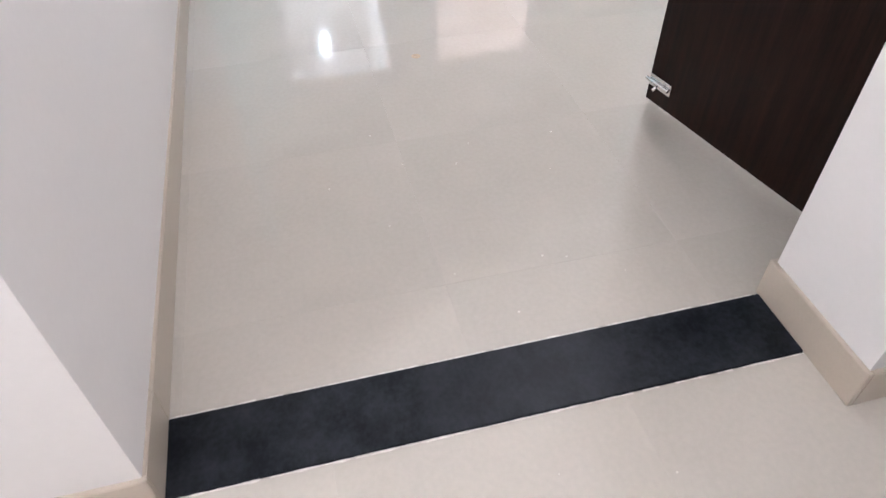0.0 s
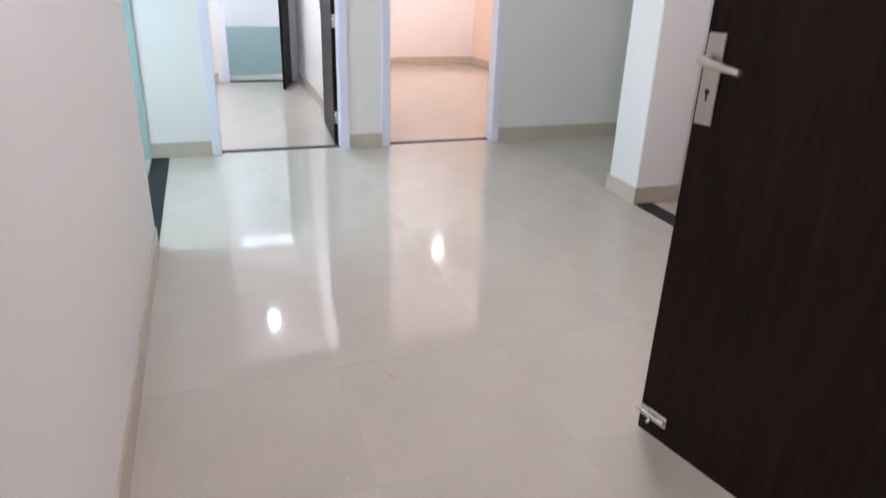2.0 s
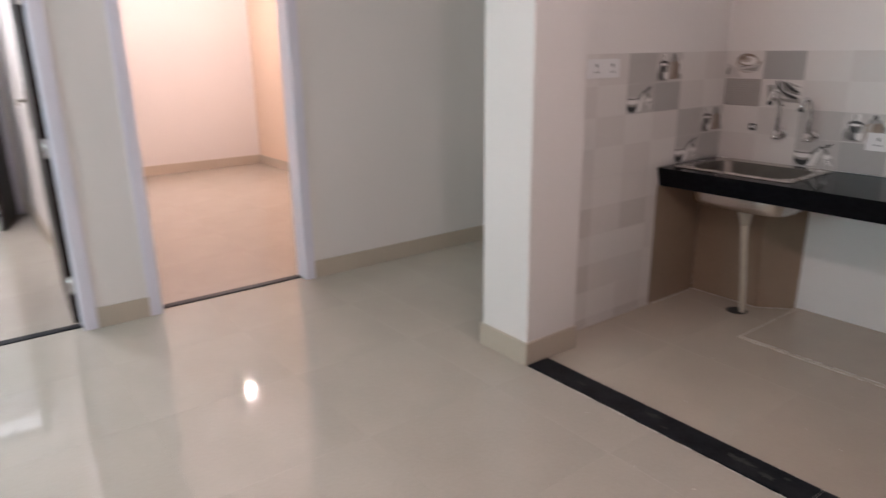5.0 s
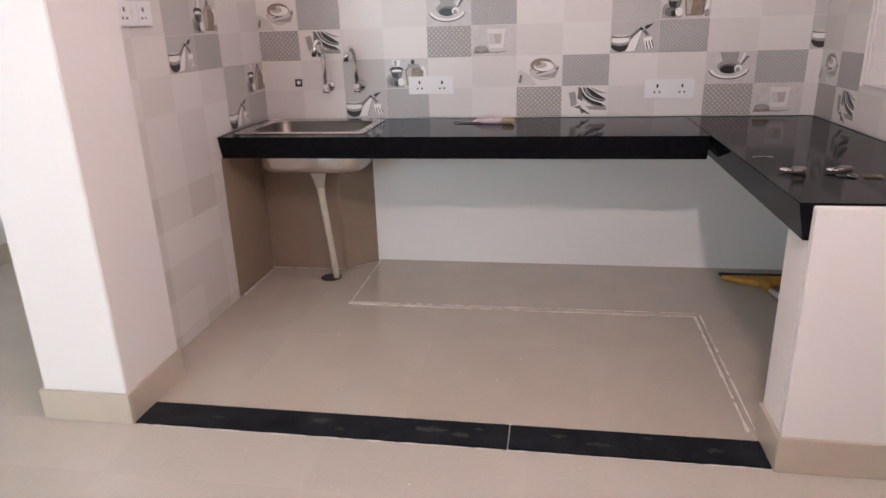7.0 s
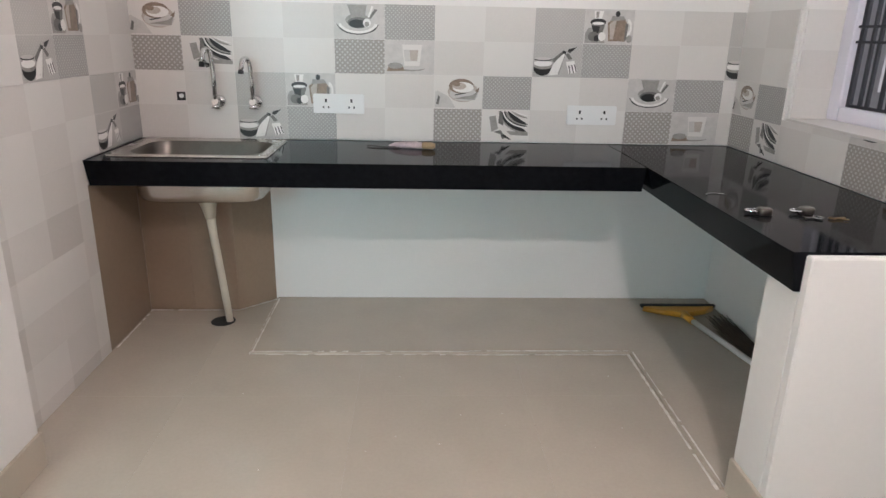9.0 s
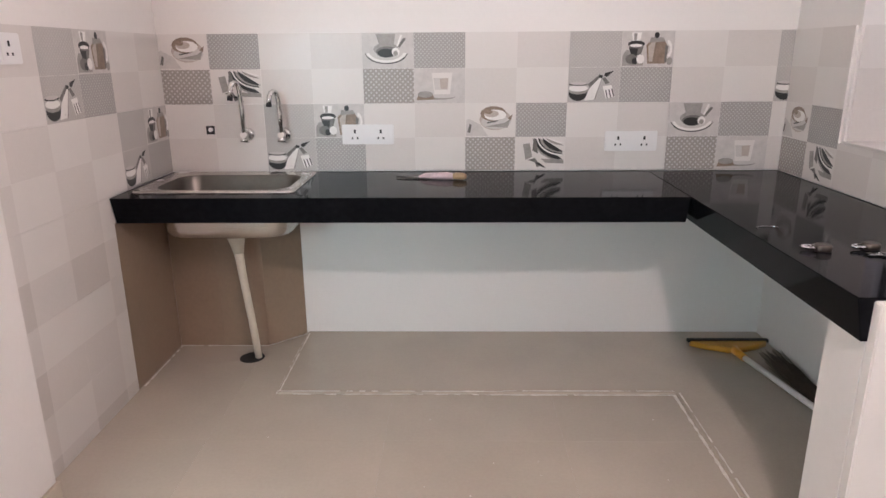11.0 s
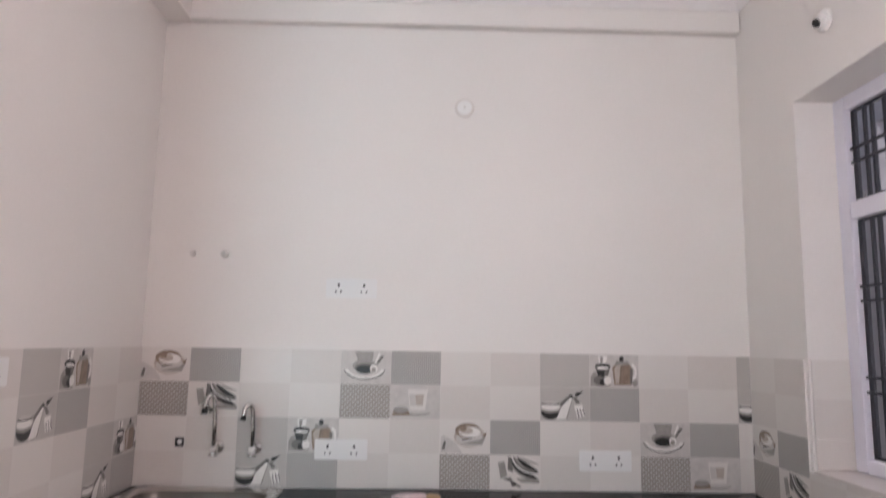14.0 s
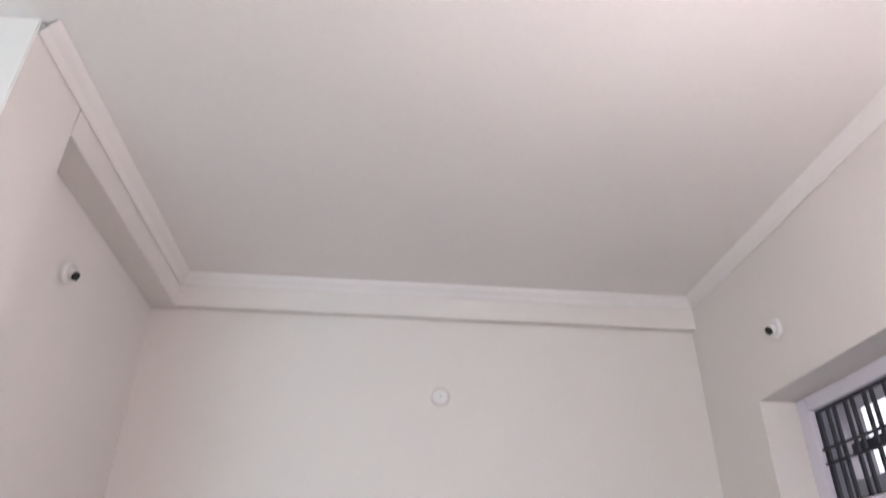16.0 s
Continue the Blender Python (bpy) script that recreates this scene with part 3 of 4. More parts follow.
for b in ((0.0, 0.008, -0.583, CH_Y, 0, 0.70), (0.008, 0.215, CH_Y, CH_Y + 0.008, 0, 0.70), (0.2155, CH_X, CH_Y, CH_Y + 0.008, 0, 0.70)):
    boxes("wall_tile", UNDER, b, parent=under, bevel=0.0008)
bm = bmesh.new()
loft(bm, [[Vector((x, y, z)) for x, y in ((CH_X + 0.0005, CH_Y), (CH_END, -0.002), (CH_END - 0.009, 0.0), (CH_X + 0.0005, CH_Y + 0.009))] for z in (0.0, 0.70)], True, True)
for f in bm.faces:
    f.smooth = False
part("wall_tile", bm, UNDER, under)


# ---- wall tiles ----
TW, TH = 0.45, 0.30


def clip(poly, w, h):
    for axis, lim, sign in ((0, 0, 1), (0, w, -1), (1, 0, 1), (1, h, -1)):
        out = []
        for i, p in enumerate(poly):
            q = poly[(i + 1) % len(poly)]
            dp, dq = sign * (p[axis] - lim), sign * (q[axis] - lim)
            if dp >= 0:
                out.append(p)
            if dp * dq < 0:
                s = dp / (dp - dq)
                out.append((p[0] + s * (q[0] - p[0]), p[1] + s * (q[1] - p[1])))
        poly = out
        if not poly:
            return []
    return poly


def ell(cx, cy, rx, ry, a0=0, a1=360, n=14, inner=0.0):
    pts = [(cx + rx * math.cos(radians(a0 + (a1 - a0) * k / n)), cy + ry * math.sin(radians(a0 + (a1 - a0) * k / n))) for k in range(n + (1 if a1 - a0 < 360 else 0))]
    if inner:
        pts += [(cx + inner * rx * math.cos(radians(a1 + (a0 - a1) * k / n)), cy + inner * ry * math.sin(radians(a1 + (a0 - a1) * k / n))) for k in range(n + 1)]
    return pts


# pictures printed on the tiles, in units of one cell; numbers are slots of TILE_MATS
PRINTS = {
    "bread": [(11, [(0, 0), (.45, 0), (.30, .35), (.05, .55), (0, .5)]), (9, ell(.60, .52, .33, .34)), (11, ell(.62, .44, .31, .22)), (8, ell(.56, .70, .27, .24)), (10, ell(.60, .66, .23, .17)),
              (9, ell(.52, .70, .15, .11)), (8, ell(.46, .76, .08, .07)), (6, [(.42, .43), (.66, .50), (.66, .47), (.44, .40)]), (12, [(.40, .30), (.86, .26), (.92, .55), (.80, .42)]), (7, [(.02, .12), (.07, .40), (.11, .34), (.08, .10)]),
              (8, [(.85, .55), (.95, .68), (.93, .50)])],
    "bowl": [(11, [(.15, 1), (.85, 1), (.80, .60), (.24, .55)]), (12, [(.26, 1), (.66, 1), (.62, .62), (.36, .55)]), (11, ell(.47, .50, .45, .38, 180, 360)), (10, ell(.47, .48, .44, .34, 190, 350, 14, .80)), (7, ell(.47, .50, .45, .40, 192, 348, 14, .94)), (6, ell(.47, .44, .43, .34, 205, 335, 14, .91)),
             (12, ell(.47, .54, .26, .20)), (7, ell(.48, .46, .22, .17)), (6, ell(.46, .43, .17, .13)), (10, ell(.66, .46, .08, .13)), (12, ell(.66, .42, .05, .08)),
             (7, [(.70, .62), (.74, .58), (.88, .86), (.82, .88)]), (10, [(.68, .64), (.71, .62), (.80, .96), (.76, .97)])],
    "jug": [(12, [(0, 0), (.42, 0), (.40, .30), (.30, .50), (.06, .46), (0, .30)]), (10, [(.16, .98), (.36, .98), (.33, .74), (.19, .74)]), (12, [(.20, .96), (.27, .96), (.26, .76), (.21, .76)]),
            (6, ell(.26, .64, .17, .11)), (10, ell(.26, .60, .13, .05)), (7, [(.11, .56), (.41, .56), (.36, .32), (.17, .32)]), (6, [(.13, .52), (.30, .52), (.28, .28), (.18, .26)]), (7, ell(.18, .20, .12, .15)), (6, ell(.25, .14, .06, .10)), (10, ell(.36, .20, .08, .14)),
            (8, [(.46, .62), (.58, .78), (.80, .78), (.88, .60), (.86, .06), (.50, .06)]), (9, [(.50, .58), (.58, .70), (.64, .70), (.60, .12), (.53, .12)]), (12, [(.54, .84), (.78, .84), (.84, .72), (.52, .68)]), (6, ell(.66, .90, .05, .09)), (10, ell(.88, .48, .10, .28, -90, 90, 10, .55)),
            (7, [(.84, .62), (.90, .58), (.88, .10), (.84, .08)]), (12, ell(.94, .14, .06, .12))],
    "cutlery": [(6, ell(.19, .33, .21, .32, 180, 360)), (12, ell(.19, .36, .22, .15)), (10, ell(.19, .40, .20, .10)), (6, ell(.19, .52, .19, .05)), (11, ell(.19, .55, .17, .05)), (10, [(.32, .02), (.52, .05), (.66, .74), (.60, .76), (.40, .34)]), (12, [(.52, .05), (.55, .06), (.67, .72), (.66, .74)]),
                (6, [(.70, .78), (.76, .74), (.90, .93), (.72, .86)]), (7, [(.38, .52), (.60, .80), (.66, .78), (.42, .42)]), (6, [(.60, .82), (.68, .78), (.66, .70), (.60, .72)]), (7, [(.66, .70), (.72, .74), (.82, .56), (.74, .52)]),
                (10, [(.68, .46), (.86, .50), (.94, .14), (.76, .08)]), (6, [(.74, .34), (.76, .35), (.80, .10), (.78, .09)]), (6, [(.80, .36), (.82, .37), (.87, .12), (.85, .11)]), (6, [(.86, .38), (.88, .39), (.93, .15), (.91, .14)])],
    "plates": [(12, ell(1.0, 1.05, .66, .80, 180, 268)), (6, ell(.98, 1.05, .60, .74, 180, 270)), (10, ell(.98, 1.05, .56, .62, 180, 270)), (6, ell(.98, 1.05, .53, .57, 180, 270)), (12, ell(.98, 1.05, .50, .535, 180, 270)), (6, ell(1.0, 1.05, .46, .50, 180, 270)), (12, ell(1.0, 1.1, .40, .34, 180, 270)), (10, ell(1.0, 1.12, .34, .28, 180, 270)),
               (7, [(.36, .98), (.42, .96), (.46, .50), (.34, .60)]), (12, [(.14, .80), (.28, .84), (.34, .40), (.20, .30)]), (7, [(.24, .30), (.40, .36), (.52, .10), (.44, .06), (.40, .22)]), (6, [(.40, .20), (.48, .22), (.64, .04), (.58, .05)]), (12, [(.52, .34), (1.0, .30), (1.0, .18), (.62, .20)])],
    "cup": [(12, ell(.50, .16, .32, .09)), (11, ell(.56, .20, .28, .08)), (8, [(.02, .06), (.40, .08), (.36, .22), (.20, .30), (.06, .24)]), (12, ell(.20, .24, .16, .10)), (1, [(.34, .90), (.76, .90), (.71, .24), (.39, .24)]), (11, [(.37, .74), (.68, .74), (.66, .38), (.40, .38)]), (9, [(.50, .72), (.68, .74), (.66, .40), (.52, .40)])],
}
BACKS = {"bread": 1, "bowl": 11, "jug": 11, "cutlery": 13, "plates": 1, "cup": 11}
CELLS = {  # cell colours from top left to bottom right
    "plain": (1, 2, 2, 1), "checked": (2, 1, 3, 2),
    "bread_plates": ("bread", 4, 5, "plates"), "bowl_cup": ("bowl", 4, 5, "cup"), "jug_cutlery": (13, "jug", "cutlery", 4),
}
tile_store = {}


def tile_mesh(kind, w, h, fromtop):
    key = (kind, round(w, 3), round(h, 3), fromtop)
    if key in tile_store:
        return tile_store[key]
    bm = bmesh.new()
    g = 0.0003
    box(bm, g, w - g, -0.008, 0, g, h - g)
    oz = h - TH if fromtop else 0.0

    def face(poly, y, slot):
        poly = [(p[0], p[1] + oz) for p in poly]
        poly = clip([(x, z) for x, z in poly], w - g, h - g)
        if len(poly) > 2:
            f = bm.faces.new([bm.verts.new((max(g, x), y, max(g, z))) for x, z in poly])
            f.material_index = slot
            f.normal_update()
            if f.normal.y > 0:
                f.normal_flip()
    for i, c in enumerate(CELLS[kind]):
        cx, cz = (i % 2) * TW / 2, (1 - i // 2) * TH / 2
        m = 0.0005
        q = [(cx + m, cz + m), (cx + TW / 2 - m, cz + m), (cx + TW / 2 - m, cz + TH / 2 - m), (cx + m, cz + TH / 2 - m)]
        face(q, -0.0084, c if isinstance(c, int) else BACKS[c])
        if not isinstance(c, int):
            s = 0.005
            for k, (slot, pts) in enumerate(PRINTS[c]):
                pp = clip([(min(1, max(0, px)), min(1, max(0, pz))) for px, pz in pts], 1, 1)
                face([(cx + s + px * (TW / 2 - 2 * s), cz + s + pz * (TH / 2 - 2 * s)) for px, pz in pp], -0.0087 - 0.00012 * k, slot)
    me = bpy.data.meshes.new("wall_tile")
    bm.to_mesh(me)
    bm.free()
    for m in TILE_MATS:
        me.materials.append(m)
    tile_store[key] = me
    return me


def lay(parent, kind, x, y, z, turn, w=TW, h=TH, fromtop=False):
    ob = new("wall_tile", tile_mesh(kind, w, h, fromtop))
    ob.parent = parent
    ob.matrix_local = pose(x, y, z, 0, 0, turn)


def wall_tiles():
    Z2, Z1 = 1.106, 0.806
    back = empty("wall_tiles_back", "glazed backsplash tiles, plain and with printed tableware", "wall tile", (0, 0, 0), "structure")
    for i, (up, low) in enumerate(zip(("bread_plates", "plain", "bowl_cup", "plain", "jug_cutlery", "plain", "jug_cutlery"),
                                      ("plain", "jug_cutlery", "plain", "bread_plates", "plain", "bowl_cup", "plain"))):
        w = TW if i < 6 else 0.062
        lay(back, up, i * TW, 0, Z2, 0, w)
        lay(back, low, i * TW, 0, Z1, 0, w)
    left = empty("wall_tiles_left", "glazed wall tiles from counter to floor, some with printed tableware", "wall tile", (0, 0, 0), "structure")
    for k, (up, low) in enumerate((("plain", "jug_cutlery"), ("jug_cutlery", "plain"), ("plain", "plain"))):
        lay(left, up, 0, -(k + 1) * TW, Z2, 90)
        lay(left, low, 0, -(k + 1) * TW, Z1, 90)
    for r, kind in enumerate(("checked", "plain", "checked")):
        z = (0.506, 0.206, 0.0)[r]
        h = TH if r < 2 else 0.206
        lay(left, kind, 0, -0.90, z, 90, 0.315, h, r == 2)
        lay(left, "checked" if r != 1 else "checked", 0, -1.35, z, 90, TW, h, r == 2)
    right = empty("wall_tiles_right", "glazed tiles below and beside the kitchen window", "wall tile", (0, 0, 0), "structure")
    lay(right, "plain", 2.77, 0, Z2, -90)
    lay(right, "bread_plates", 2.77, 0, Z1, -90)
    lay(right, "plain", 2.77, -0.45, Z1, -90, TW, 0.174)
    lay(right, "bowl_cup", 2.77, -0.90, Z1, -90, TW, 0.174)
    lay(right, "plain", 2.77, -1.35, Z1, -90, 0.33, 0.174)
    lay(right, "plain", 2.778, WY1, 0.99, 0, 0.15, 0.116)
    lay(right, "plain", 2.778, WY1, Z2, 0, 0.15, TH)
    bm = bmesh.new()
    box(bm, 2.762, 2.93, WY0, WY1 - 0.008, WZ0, WZ0 + 0.010, 0.002)
    part("sill_tile", bm, T_WARM, right)


# ---- kitchen window ----
def kitchen_window():
    w = empty("window_1", "white framed kitchen window with black iron grille bars", "window", (2.93, WY0, WZ0), "structure")
    o = Vector((-2.93, -WY0, -WZ0))

    def add(name, mat, *bs, parent=w, bevel=0.004):
        bm = bmesh.new()
        for b in bs:
            box(bm, *b, bevel)
        bmesh.ops.translate(bm, verts=bm.verts, vec=o)
        return part(name, bm, mat, parent)
    f = 0.075
    y0, y1, z0, z1 = WY0, WY1, WZ0 + 0.01, WZ1
    x0, x1 = 2.93, 2.985
    TR = 1.985
    add("frame_stile", FRAME, (x0, x1, y0, y0 + f, z0, z1)), add("frame_stile", FRAME, (x0, x1, y1 - f, y1, z0, z1))
    add("frame_rail", FRAME, (x0, x1, y0 + f, y1 - f, z0, z0 + 0.055)), add("frame_rail", FRAME, (x0, x1, y0 + f, y1 - f, z1 - 0.06, z1))
    add("frame_rail", FRAME, (x0, x1, y0 + f, y1 - f, TR - 0.035, TR + 0.035))
    mid = (y0 + y1) / 2
    add("frame_stile", FRAME, (x0 + 0.003, x1, mid - 0.035, mid + 0.035, z0 + 0.055, TR - 0.035))
    for gz0, gz1 in ((z0 + 0.055, TR - 0.035), (TR + 0.035, z1 - 0.06)):
        g = add("grille_frame", IRON, (2.955, 2.968, y1 - f - 0.022, y1 - f, gz0, gz1), (2.955, 2.968, y0 + f, y0 + f + 0.022, gz0, gz1),
                (2.955, 2.968, y0 + f + 0.022, y1 - f - 0.022, gz0, gz0 + 0.012), (2.955, 2.968, y0 + f + 0.022, y1 - f - 0.022, gz1 - 0.012, gz1), bevel=0)
        y = y1 - f - 0.075
        k = 0
        while y > y0 + f + 0.04:
            add("grille_bar", IRON, (2.956, 2.967, y - 0.007, y + 0.007, gz0 + 0.012, gz1 - 0.012), parent=g, bevel=0)
            y -= 0.042 if k % 2 == 0 else 0.072
            k += 1
        hs = [gz0 + 0.30 * (gz1 - gz0), gz0 + 0.68 * (gz1 - gz0)] if gz1 - gz0 > 0.5 else [gz0 + 0.5 * (gz1 - gz0)]
        for h in hs:
            for dz in (-0.028, 0.028):
                add("grille_bar", IRON, (2.9445, 2.9555, y0 + f, y1 - f, h + dz - 0.005, h + dz + 0.005), parent=g, bevel=0)


kitchen_window()


def bath_vent():
    """Glazed ventilator: two long rods above, short upright spikes below, one mullion."""
    w = empty("window_2", "barred ventilator over the bathroom door", "window", (-5.05, BD[0], 2.03), "structure")
    wide = BD[1] - BD[0]
    for nm, b in (("frame_stile", (-0.10, -0.02, 0, 0.03, 0, 0.24)), ("frame_stile", (-0.10, -0.02, wide - 0.03, wide, 0, 0.24)), ("frame_rail", (-0.10, -0.02, 0.03, wide - 0.03, 0, 0.022)),
                  ("mullion", (-0.10, -0.03, wide / 2 - 0.012, wide / 2 + 0.012, 0.022, 0.24))):
        bm = bmesh.new()
        box(bm, *b)
        part(nm, bm, FRAME, w)
    for z in (0.165, 0.20):
        bm = bmesh.new()
        box(bm, -0.03, -0.018, 0, wide, z - 0.004, z + 0.004)
        part("bar", bm, IRON, w)
    for k in range(14):
        y = 0.045 + k * (wide - 0.09) / 13
        bm = bmesh.new()
        box(bm, -0.029, -0.019, y - 0.004, y + 0.004, 0.0, 0.085 if k % 3 else 0.161)
        part("bar", bm, IRON, w)


bath_vent()


# ---- sink and taps ----
def sink():
    s = empty("kitchen_sink", "inset stainless steel sink with a drain pipe below", "sink", (0.35, -0.265, CT))
    at = Vector((-0.35, 0.265, -CT))
    cx, cy = 0.366, -0.27

    def moved(bm):
        bmesh.ops.translate(bm, verts=bm.verts, vec=at)
        return bm
    bm = bmesh.new()
    loft(bm, [rounded(0.36, cy, 0.64, 0.465, 0.03, CT + 0.001), rounded(0.36, cy, 0.634, 0.46, 0.028, CT + 0.007), rounded(0.37, cy, 0.60, 0.42, 0.03, CT + 0.006),
              rounded(cx, cy, 0.57, 0.38, 0.06, CT + 0.003), rounded(cx, cy, 0.54, 0.35, 0.08, CT + 0.001)])
    part("rim", moved(bm), STEEL, s)
    bm = bmesh.new()
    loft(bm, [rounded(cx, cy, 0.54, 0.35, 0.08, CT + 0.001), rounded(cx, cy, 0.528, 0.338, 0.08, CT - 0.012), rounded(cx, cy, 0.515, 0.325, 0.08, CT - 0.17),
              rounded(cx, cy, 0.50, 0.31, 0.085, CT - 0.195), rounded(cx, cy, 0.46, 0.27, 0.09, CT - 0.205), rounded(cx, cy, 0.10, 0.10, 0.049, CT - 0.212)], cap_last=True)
    # same sheet as the shell, coloured darker for the dim, dark-reflecting inside
    part("bowl", moved(bm), DULL_SHADED, s, "inside of the bowl, its shade put into a darker steel")
    bm = bmesh.new()
    loft(bm, [rounded(cx, cy, 0.536, 0.346, 0.08, CT - 0.10), rounded(cx, cy, 0.522, 0.332, 0.082, CT - 0.172), rounded(cx, cy, 0.506, 0.316, 0.087, CT - 0.198),
              rounded(cx, cy, 0.46, 0.27, 0.09, CT - 0.209), rounded(cx, cy, 0.10, 0.10, 0.049, CT - 0.216)], cap_last=True)
    part("bowl_shell", moved(bm), STEEL, s)
    bm = bmesh.new()
    tube(bm, [(cx, cy, CT - 0.211), (cx, cy, CT - 0.207)], [0.04, 0.036], 16)
    part("drain_grid", moved(bm), CHROME, s)
    bm = bmesh.new()
    tube(bm, [(0.36, cy, CT - 0.211), (0.36, cy, CT - 0.235), (0.361, cy, CT - 0.245), (0.363, cy, CT - 0.27), (0.365, cy, CT - 0.31)], [0.042, 0.042, 0.036, 0.030, 0.022], 14)
    part("drain_connector", moved(bm), PVC, s, "cream plastic drain connector")
    bm = bmesh.new()
    tube(bm, [(0.363, cy, CT - 0.28), (0.372, cy, CT - 0.4), (0.397, cy - 0.005, CT - 0.62), (0.415, cy - 0.01, 0.001)], [0.021, 0.0175, 0.0165, 0.016], 12)
    part("drain_pipe", moved(bm), PVC, s, "cream plastic drain pipe")


sink()
bm = bmesh.new()
tube(bm, [(0.385, -0.282, 0.0005), (0.385, -0.282, 0.0025)], 0.055, 20)
tagged(part("floor_drain", bm, RUBBER), "dark round drain hole in the floor under the sink", "drain")


def tap(x, top, label):
    t = empty("tap", label, "tap", (x, -0.009, 0.972), "", "sink taps")
    bm = bmesh.new()
    tube(bm, [(0, 0, 0), (0, -0.006, 0), (0, -0.016, 0)], [0.030, 0.030, 0.018], 16)
    part("flange", bm, CHROME, t)
    bm = bmesh.new()
    tube(bm, [(0, -0.012, 0), (0, -0.06, 0.002), (0, -0.075, 0.006)], [0.014, 0.017, 0.015], 12)
    tube(bm, [(0, -0.055, -0.004), (-0.002, -0.060, -0.028)], [0.014, 0.022], 12)
    part("body", bm, CHROME, t)
    bm = bmesh.new()
    h = top - 0.972
    pts = [(0, -0.062, 0.0), (0, -0.064, h * 0.5), (-0.003, -0.066, h * 0.78)]
    for k in range(7):
        a = math.pi * k / 6
        pts.append((-0.003 - 0.015 * (1 - math.cos(a)), -0.068 - 0.03 * (1 - math.cos(a)) / 2, h * 0.82 + 0.18 * h * math.sin(a)))
    pts.append((-0.036, -0.10, h * 0.72))
    tube(bm, pts, 0.0108, 10)
    part("spout", bm, CHROME, t)
    bm = bmesh.new()
    tube(bm, [(-0.035, -0.0995, h * 0.75), (-0.0365, -0.1005, h * 0.67)], [0.0125, 0.0125], 10)
    part("nozzle", bm, SLOT, t)


tap(0.372, 1.205, "chrome swan neck wall tap over the sink")
tap(0.538, 1.165, "chrome swan neck wall tap beside the sink")


# ---- sockets and small wall fittings ----
def socket_plate(x, y, z, turn, w=0.232, h=0.088, label="white double socket plate with a switch on the tiles"):
    s = empty("socket_plate", label, "socket", (0, 0, 0), "", "wall sockets")
    s.matrix_world = pose(x, y, z, 0, 0, turn)
    bm = bmesh.new()
    box(bm, -w / 2, w / 2, -0.012, 0, -h / 2, h / 2, 0.003)
    part("plate", bm, PLASTIC, s)
    for sx in (-0.058, 0.058):
        bm = bmesh.new()
        box(bm, sx - 0.034, sx + 0.034, -0.0135, -0.012, -0.036, 0.036, 0.0005)
        outlet = part("outlet", bm, PLASTIC, s)
        bm = bmesh.new()
        box(bm, sx - 0.0045, sx + 0.0045, -0.0142, -0.0134, 0.006, 0.022)
        box(bm, sx - 0.015, sx - 0.008, -0.0142, -0.0134, -0.020, -0.011)
        box(bm, sx + 0.008, sx + 0.015, -0.0142, -0.0134, -0.020, -0.011)
        part("pin_holes", bm, SLOT, outlet)
    bm = bmesh.new()
    box(bm, -0.016, 0.016, -0.0155, -0.012, -0.018, 0.018, 0.001)
    part("switch", bm, PLASTIC, s)


socket_plate(0.914, -0.009, 0.971, 0)
socket_plate(2.09, -0.009, 0.937, 0)
socket_plate(0.934, -0.0005, 1.685, 0, label="white double socket plate on the painted wall")
socket_plate(0.009, -1.10, 1.338, 90, label="white double socket plate on the side wall tiles")

bm = bmesh.new()
box(bm, 0.62, 0.69, LEFT + 0.003, LEFT + 0.015, 1.45, 1.57, 0.003)
sw = tagged(part("switch_plate", bm, PLASTIC), "white switch plate on the plain wall", "switch")
bm = bmesh.new()
box(bm, 0.638, 0.672, LEFT + 0.014, LEFT + 0.019, 1.48, 1.54, 0.001)
part("rocker", bm, PLASTIC, sw)


bm = bmesh.new()
box(bm, -3.62, -3.54, -3.142, -3.1305, 1.13, 1.25, 0.003)
sw = tagged(part("switch_plate", bm, PLASTIC), "small white switch plate on the room wall", "switch")
bm = bmesh.new()
box(bm, -3.60, -3.56, -3.146, -3.141, 1.16, 1.22, 0.001)
part("rocker", bm, PLASTIC, sw)


def concealed_box():
    b = empty("outlet_pipe_box", "small black cut-out in the tiles with a white plug", "pipe outlet", (0.202, -0.009, 0.993))
    bm = bmesh.new()
    box(bm, -0.019, 0.019, -0.002, 0.0, -0.019, 0.019)
    part("cut_out", bm, SLOT, b)
    bm = bmesh.new()
    tube(bm, [(0.002, -0.002, 0.002), (0.002, -0.008, 0.002)], 0.010, 12)
    part("plug", bm, PLASTIC, b)


concealed_box()


def pipe_stub(x, r, z):
    bm = bmesh.new()
    tube(bm, [(x, 0, z), (x, -0.004, z), (x, -0.022, z - 0.002), (x, -0.024, z - 0.002)], [r * 1.25, r, r * 0.95, r * 0.7], 14)
    tagged(part("pipe_stub", bm, T_LIGHT), "small capped pipe stub in the painted wall", "pipe stub", "pipe stubs")


pipe_stub(0.347, 0.015, 1.834)
pipe_stub(0.202, 0.011, 1.833)


